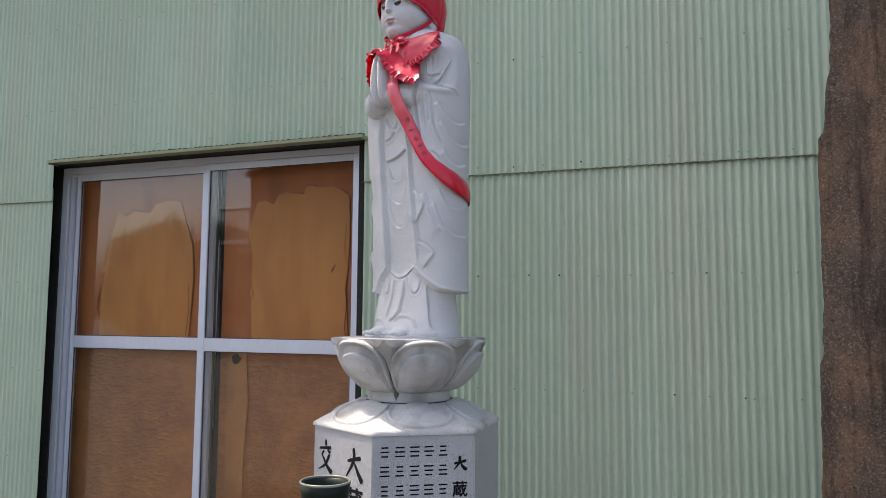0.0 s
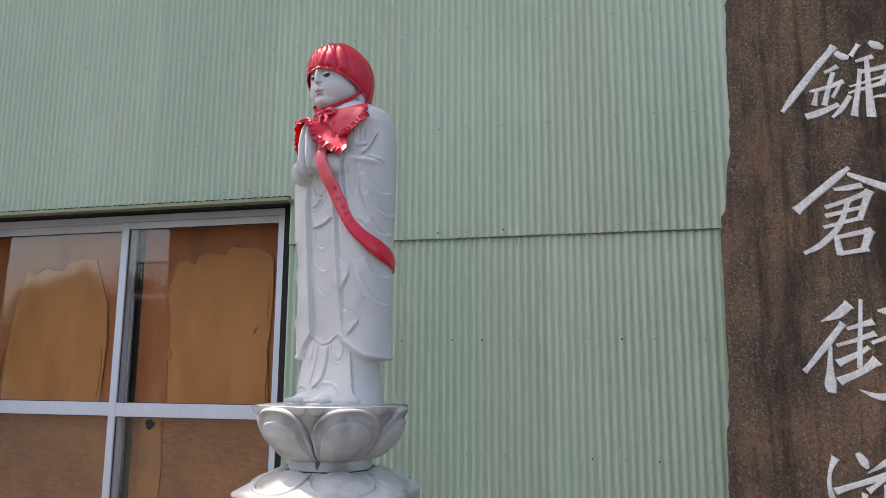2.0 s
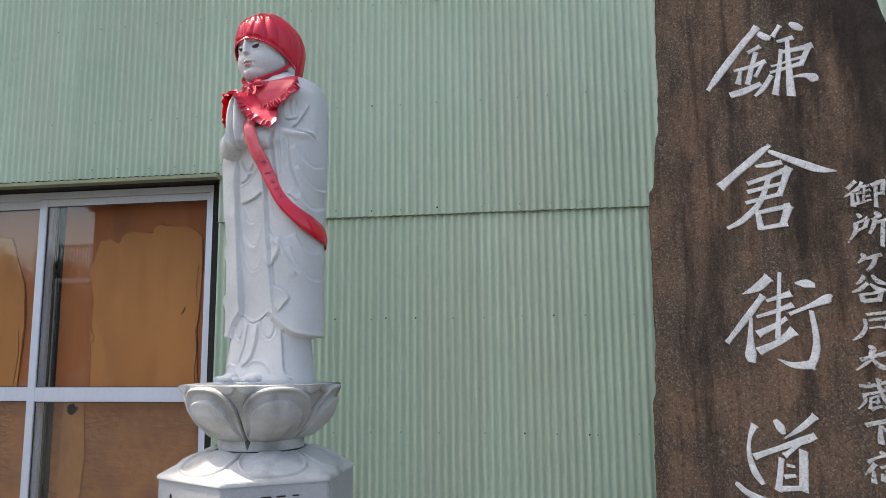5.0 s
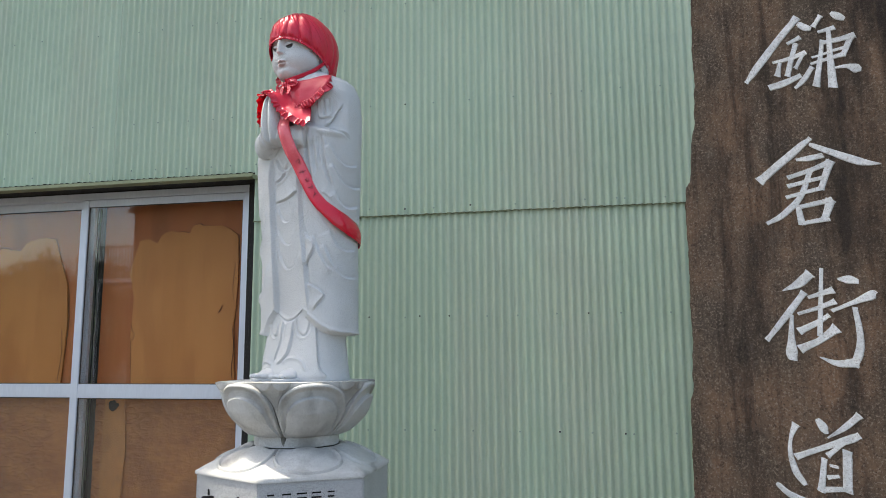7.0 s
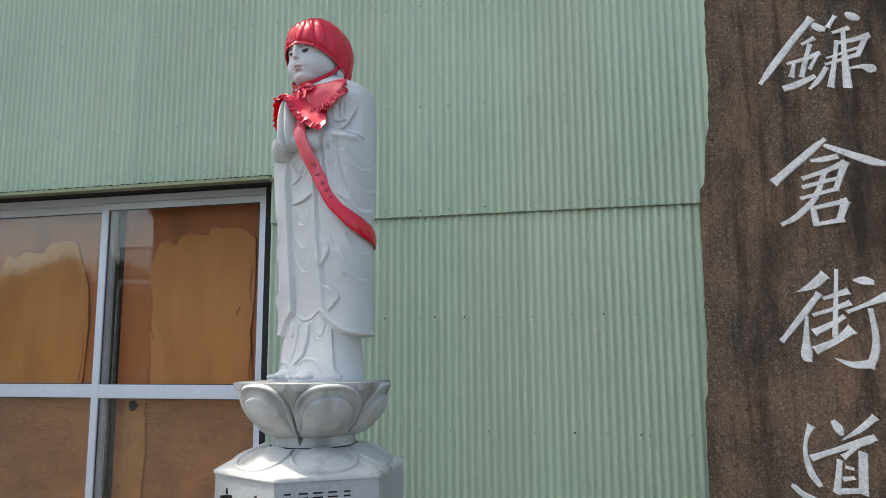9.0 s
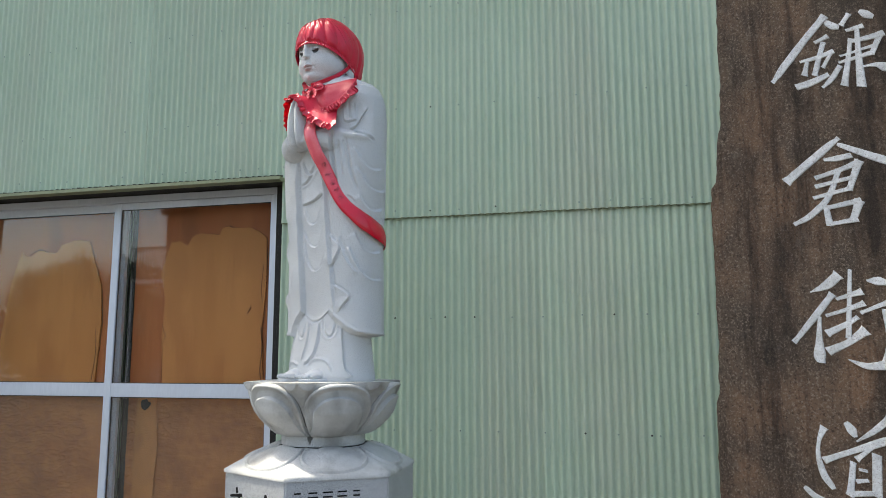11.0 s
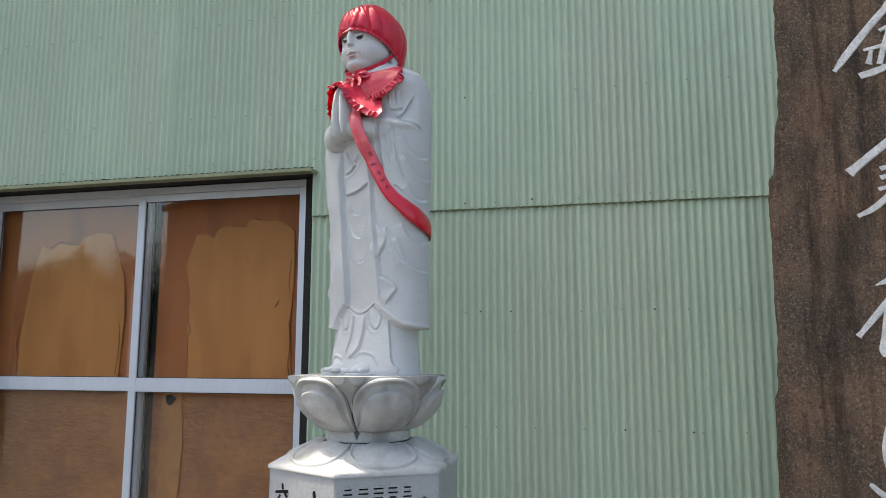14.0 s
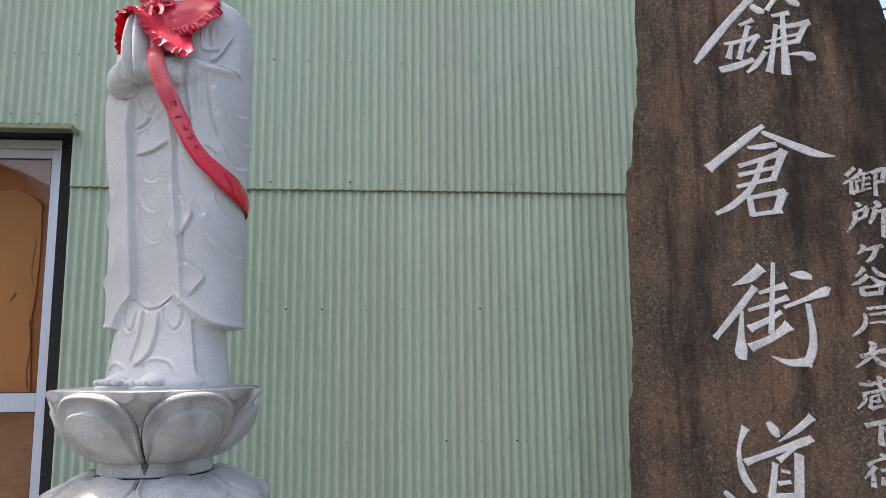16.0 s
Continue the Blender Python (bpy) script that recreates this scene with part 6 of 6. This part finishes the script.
small_brush(stela, 0.372, 1.356,
      ((-40, 22, 8), (-23, 20, 9), (-4, 24, 9)),
      ((-20, 30, 8), (-16, 17, 10)),
      ((4, 38, 14), (4, 25, 10)),
      ((8, 28, 8), (29, 31, 11), (33, 28, 6)),
      ((-33, -2, 8), (-5, 4, 8), (21, 12, 9)),
      ((-32, -2, 10), (-30, -18, 9), (-46, -37, 4)),
      ((2, 25, 12), (13, -9, 12), (30, -30, 13), (46, -37, 13), (45, -6, 5)),
      ((35, -2, 11), (23, -18, 9)),
      ((17, 18, 8), (34, 12, 10)),
      ((-17, -10, 7), (-20, -36, 10)),
      ((-15, -9, 6), (3, -3, 8)),
      ((-14, -20, 5), (2, -18, 10)),
      ((0, -7, 6), (-4, -24, 6)),
      ((-17, -38, 10), (1, -31, 8), (14, -32, 9)))
small_brush(stela, 0.371, 1.263,
      ((-31, 15, 12), (-4, 22, 12), (31, 29, 16)),
      ((2, 15, 12), (-2, -9, 13), (-1, -29, 17)),
      ((8, 5, 10), (26, -1, 13)))
small_brush(stela, 0.367, 1.174,
      ((-1, 38, 10), (8, 30, 11)),
      ((-30, 12, 13), (-18, 18, 6)),
      ((-23, 18, 6), (13, 30, 8), (38, 25, 14), (33, 16, 10)),
      ((-16, 7, 12), (-27, -8, 12), (-39, -20, 4)),
      ((-20, -10, 9), (-21, -38, 14)),
      ((-3, -1, 8), (26, 8, 8)),
      ((0, -17, 10), (1, -33, 15)),
      ((7, -10, 8), (39, -4, 12)),
      ((37, -7, 14), (32, -33, 15)),
      ((15, -21, 5), (30, -18, 5)),
      ((4, -34, 10), (33, -32, 11)))

# ---- far side of the street: trees and a house, seen in the window glass ----
def make_tree(seed, h):
    rng = random.Random(seed)
    t = root("tree", pose(0, 0, 0), "dull green broadleaf tree across the street", "tree", "trees across the street")
    tb = bmesh.new()
    tube(tb, [(0, 0, 0), (0.05, 0.03, h * 0.3), (0.0, 0.1, h * 0.6), (0.1, 0.0, h * 0.85)], [0.16, 0.12, 0.08, 0.03], seg=10)
    for k in range(6):
        a = k * 1.1
        tube(tb, [(0, 0, h * (0.3 + 0.07 * k)), (math.cos(a) * 0.6, math.sin(a) * 0.6, h * (0.45 + 0.07 * k)), (math.cos(a) * 1.3, math.sin(a) * 1.3, h * (0.5 + 0.07 * k))], [0.06, 0.04, 0.015], seg=7)
    part("trunk", tb, BARK, t)
    cb = bmesh.new()
    for k in range(7500):
        a, e, r = rng.random() * 6.283, (rng.random() - 0.5) * 2.9, 0.45 + 0.6 * rng.random()
        lump = 1 + 0.35 * noise.noise(Vector((math.cos(a) * 1.7, math.sin(a) * 1.7, e * 1.5 + seed)))
        c = Vector((math.cos(a) * math.cos(e) * 1.7, math.sin(a) * math.cos(e) * 1.7, math.sin(e) * h * 0.45)) * r * lump + Vector((0, 0, h * 0.53))
        m = Matrix.Translation(c) @ Euler((rng.random() * 6, rng.random() * 6, rng.random() * 6)).to_matrix().to_4x4()
        s = 0.05 + 0.07 * rng.random()
        q = [cb.verts.new(m @ Vector(p)) for p in ((-s, 0, 0), (0, -s * 0.5, 0.03), (s, 0, 0), (0, s * 0.5, 0.03))]
        cb.faces.new(q)
    part("crown", cb, FOLIAGE, t)
    return t


kinds = [make_tree(1, 5.2), make_tree(2, 5.9), make_tree(3, 4.8)]
rng = random.Random(21)
spots = [(-46 + 2.2 * k + rng.random(), -19 - 3 * rng.random()) for k in range(17)]
for k, (x, y) in enumerate(spots):
    m = pose(x, y, 0, 0, 0, rng.random() * 360)
    if k < 3:
        kinds[k].matrix_world = m
    else:
        copy_thing(kinds[k % 3], m)

house = root("house", pose(-12.3, -17.0, 0), "dark timber-clad gabled house across the street with a side balcony", "house")
hw = bmesh.new()
shape = ((-3.8, 0), (-3.8, 6.5), (-0.7, 7.6), (1.5, 6.8), (3.8, 4.0), (3.8, 0))
fr = [hw.verts.new((x, 0, z)) for x, z in shape]
bk = [hw.verts.new((x, -6, z)) for x, z in shape]
hw.faces.new(fr), hw.faces.new(bk)
for k in range(6):
    hw.faces.new((fr[k], fr[(k + 1) % 6], bk[(k + 1) % 6], bk[k]))
part("house_wall", hw, DARK_CLADDING, house)
for (xa, za), (xb, zb) in zip(shape[1:4], shape[2:5]):
    rf = bmesh.new()
    q = [rf.verts.new(p) for p in ((xa, 0.4, za + 0.02), (xb, 0.4, zb + 0.02), (xb, -6.4, zb + 0.02), (xa, -6.4, za + 0.02), (xa, 0.4, za + 0.14), (xb, 0.4, zb + 0.14), (xb, -6.4, zb + 0.14), (xa, -6.4, za + 0.14))]
    for idx in ((0, 1, 2, 3), (4, 5, 6, 7), (0, 1, 5, 4), (1, 2, 6, 5), (2, 3, 7, 6), (3, 0, 4, 7)):
        rf.faces.new([q[i] for i in idx])
    part("roof_slope", rf, ROOF_TILE, house)
part("balcony_floor", box(-5.2, -3.82, -2.5, 0, 4.1, 4.25), HOUSE_WALL, house)
part("balcony_post", box(-5.2, -5.1, -0.12, -0.02, 0, 4.09), ALUMINIUM, house)
part("handrail", box(-5.2, -3.82, -0.08, -0.02, 5.35, 5.42), DARK_CLADDING, house)
bal = mesh_of("baluster", box(-0.014, 0.014, -0.064, -0.036, 4.25, 5.35), DARK_CLADDING)
for k in range(11):
    ob = new("baluster", bal)
    ob.parent = house
    ob.location = (-5.1 + 0.12 * k, 0, 0)

cable = root("overhead_cable", pose(0, 0, 0), "thin dark cable strung from the side of the shed", "cable")
cbm = bmesh.new()
tube(cbm, [(1.39, 8.6, 4.47), (4.65, 7.02, 4.85), (9.0, 4.9, 5.6), (30.0, -5.0, 9.2)], [0.012] * 4, seg=8)
part("wire", cbm, SCREW_DARK, cable)
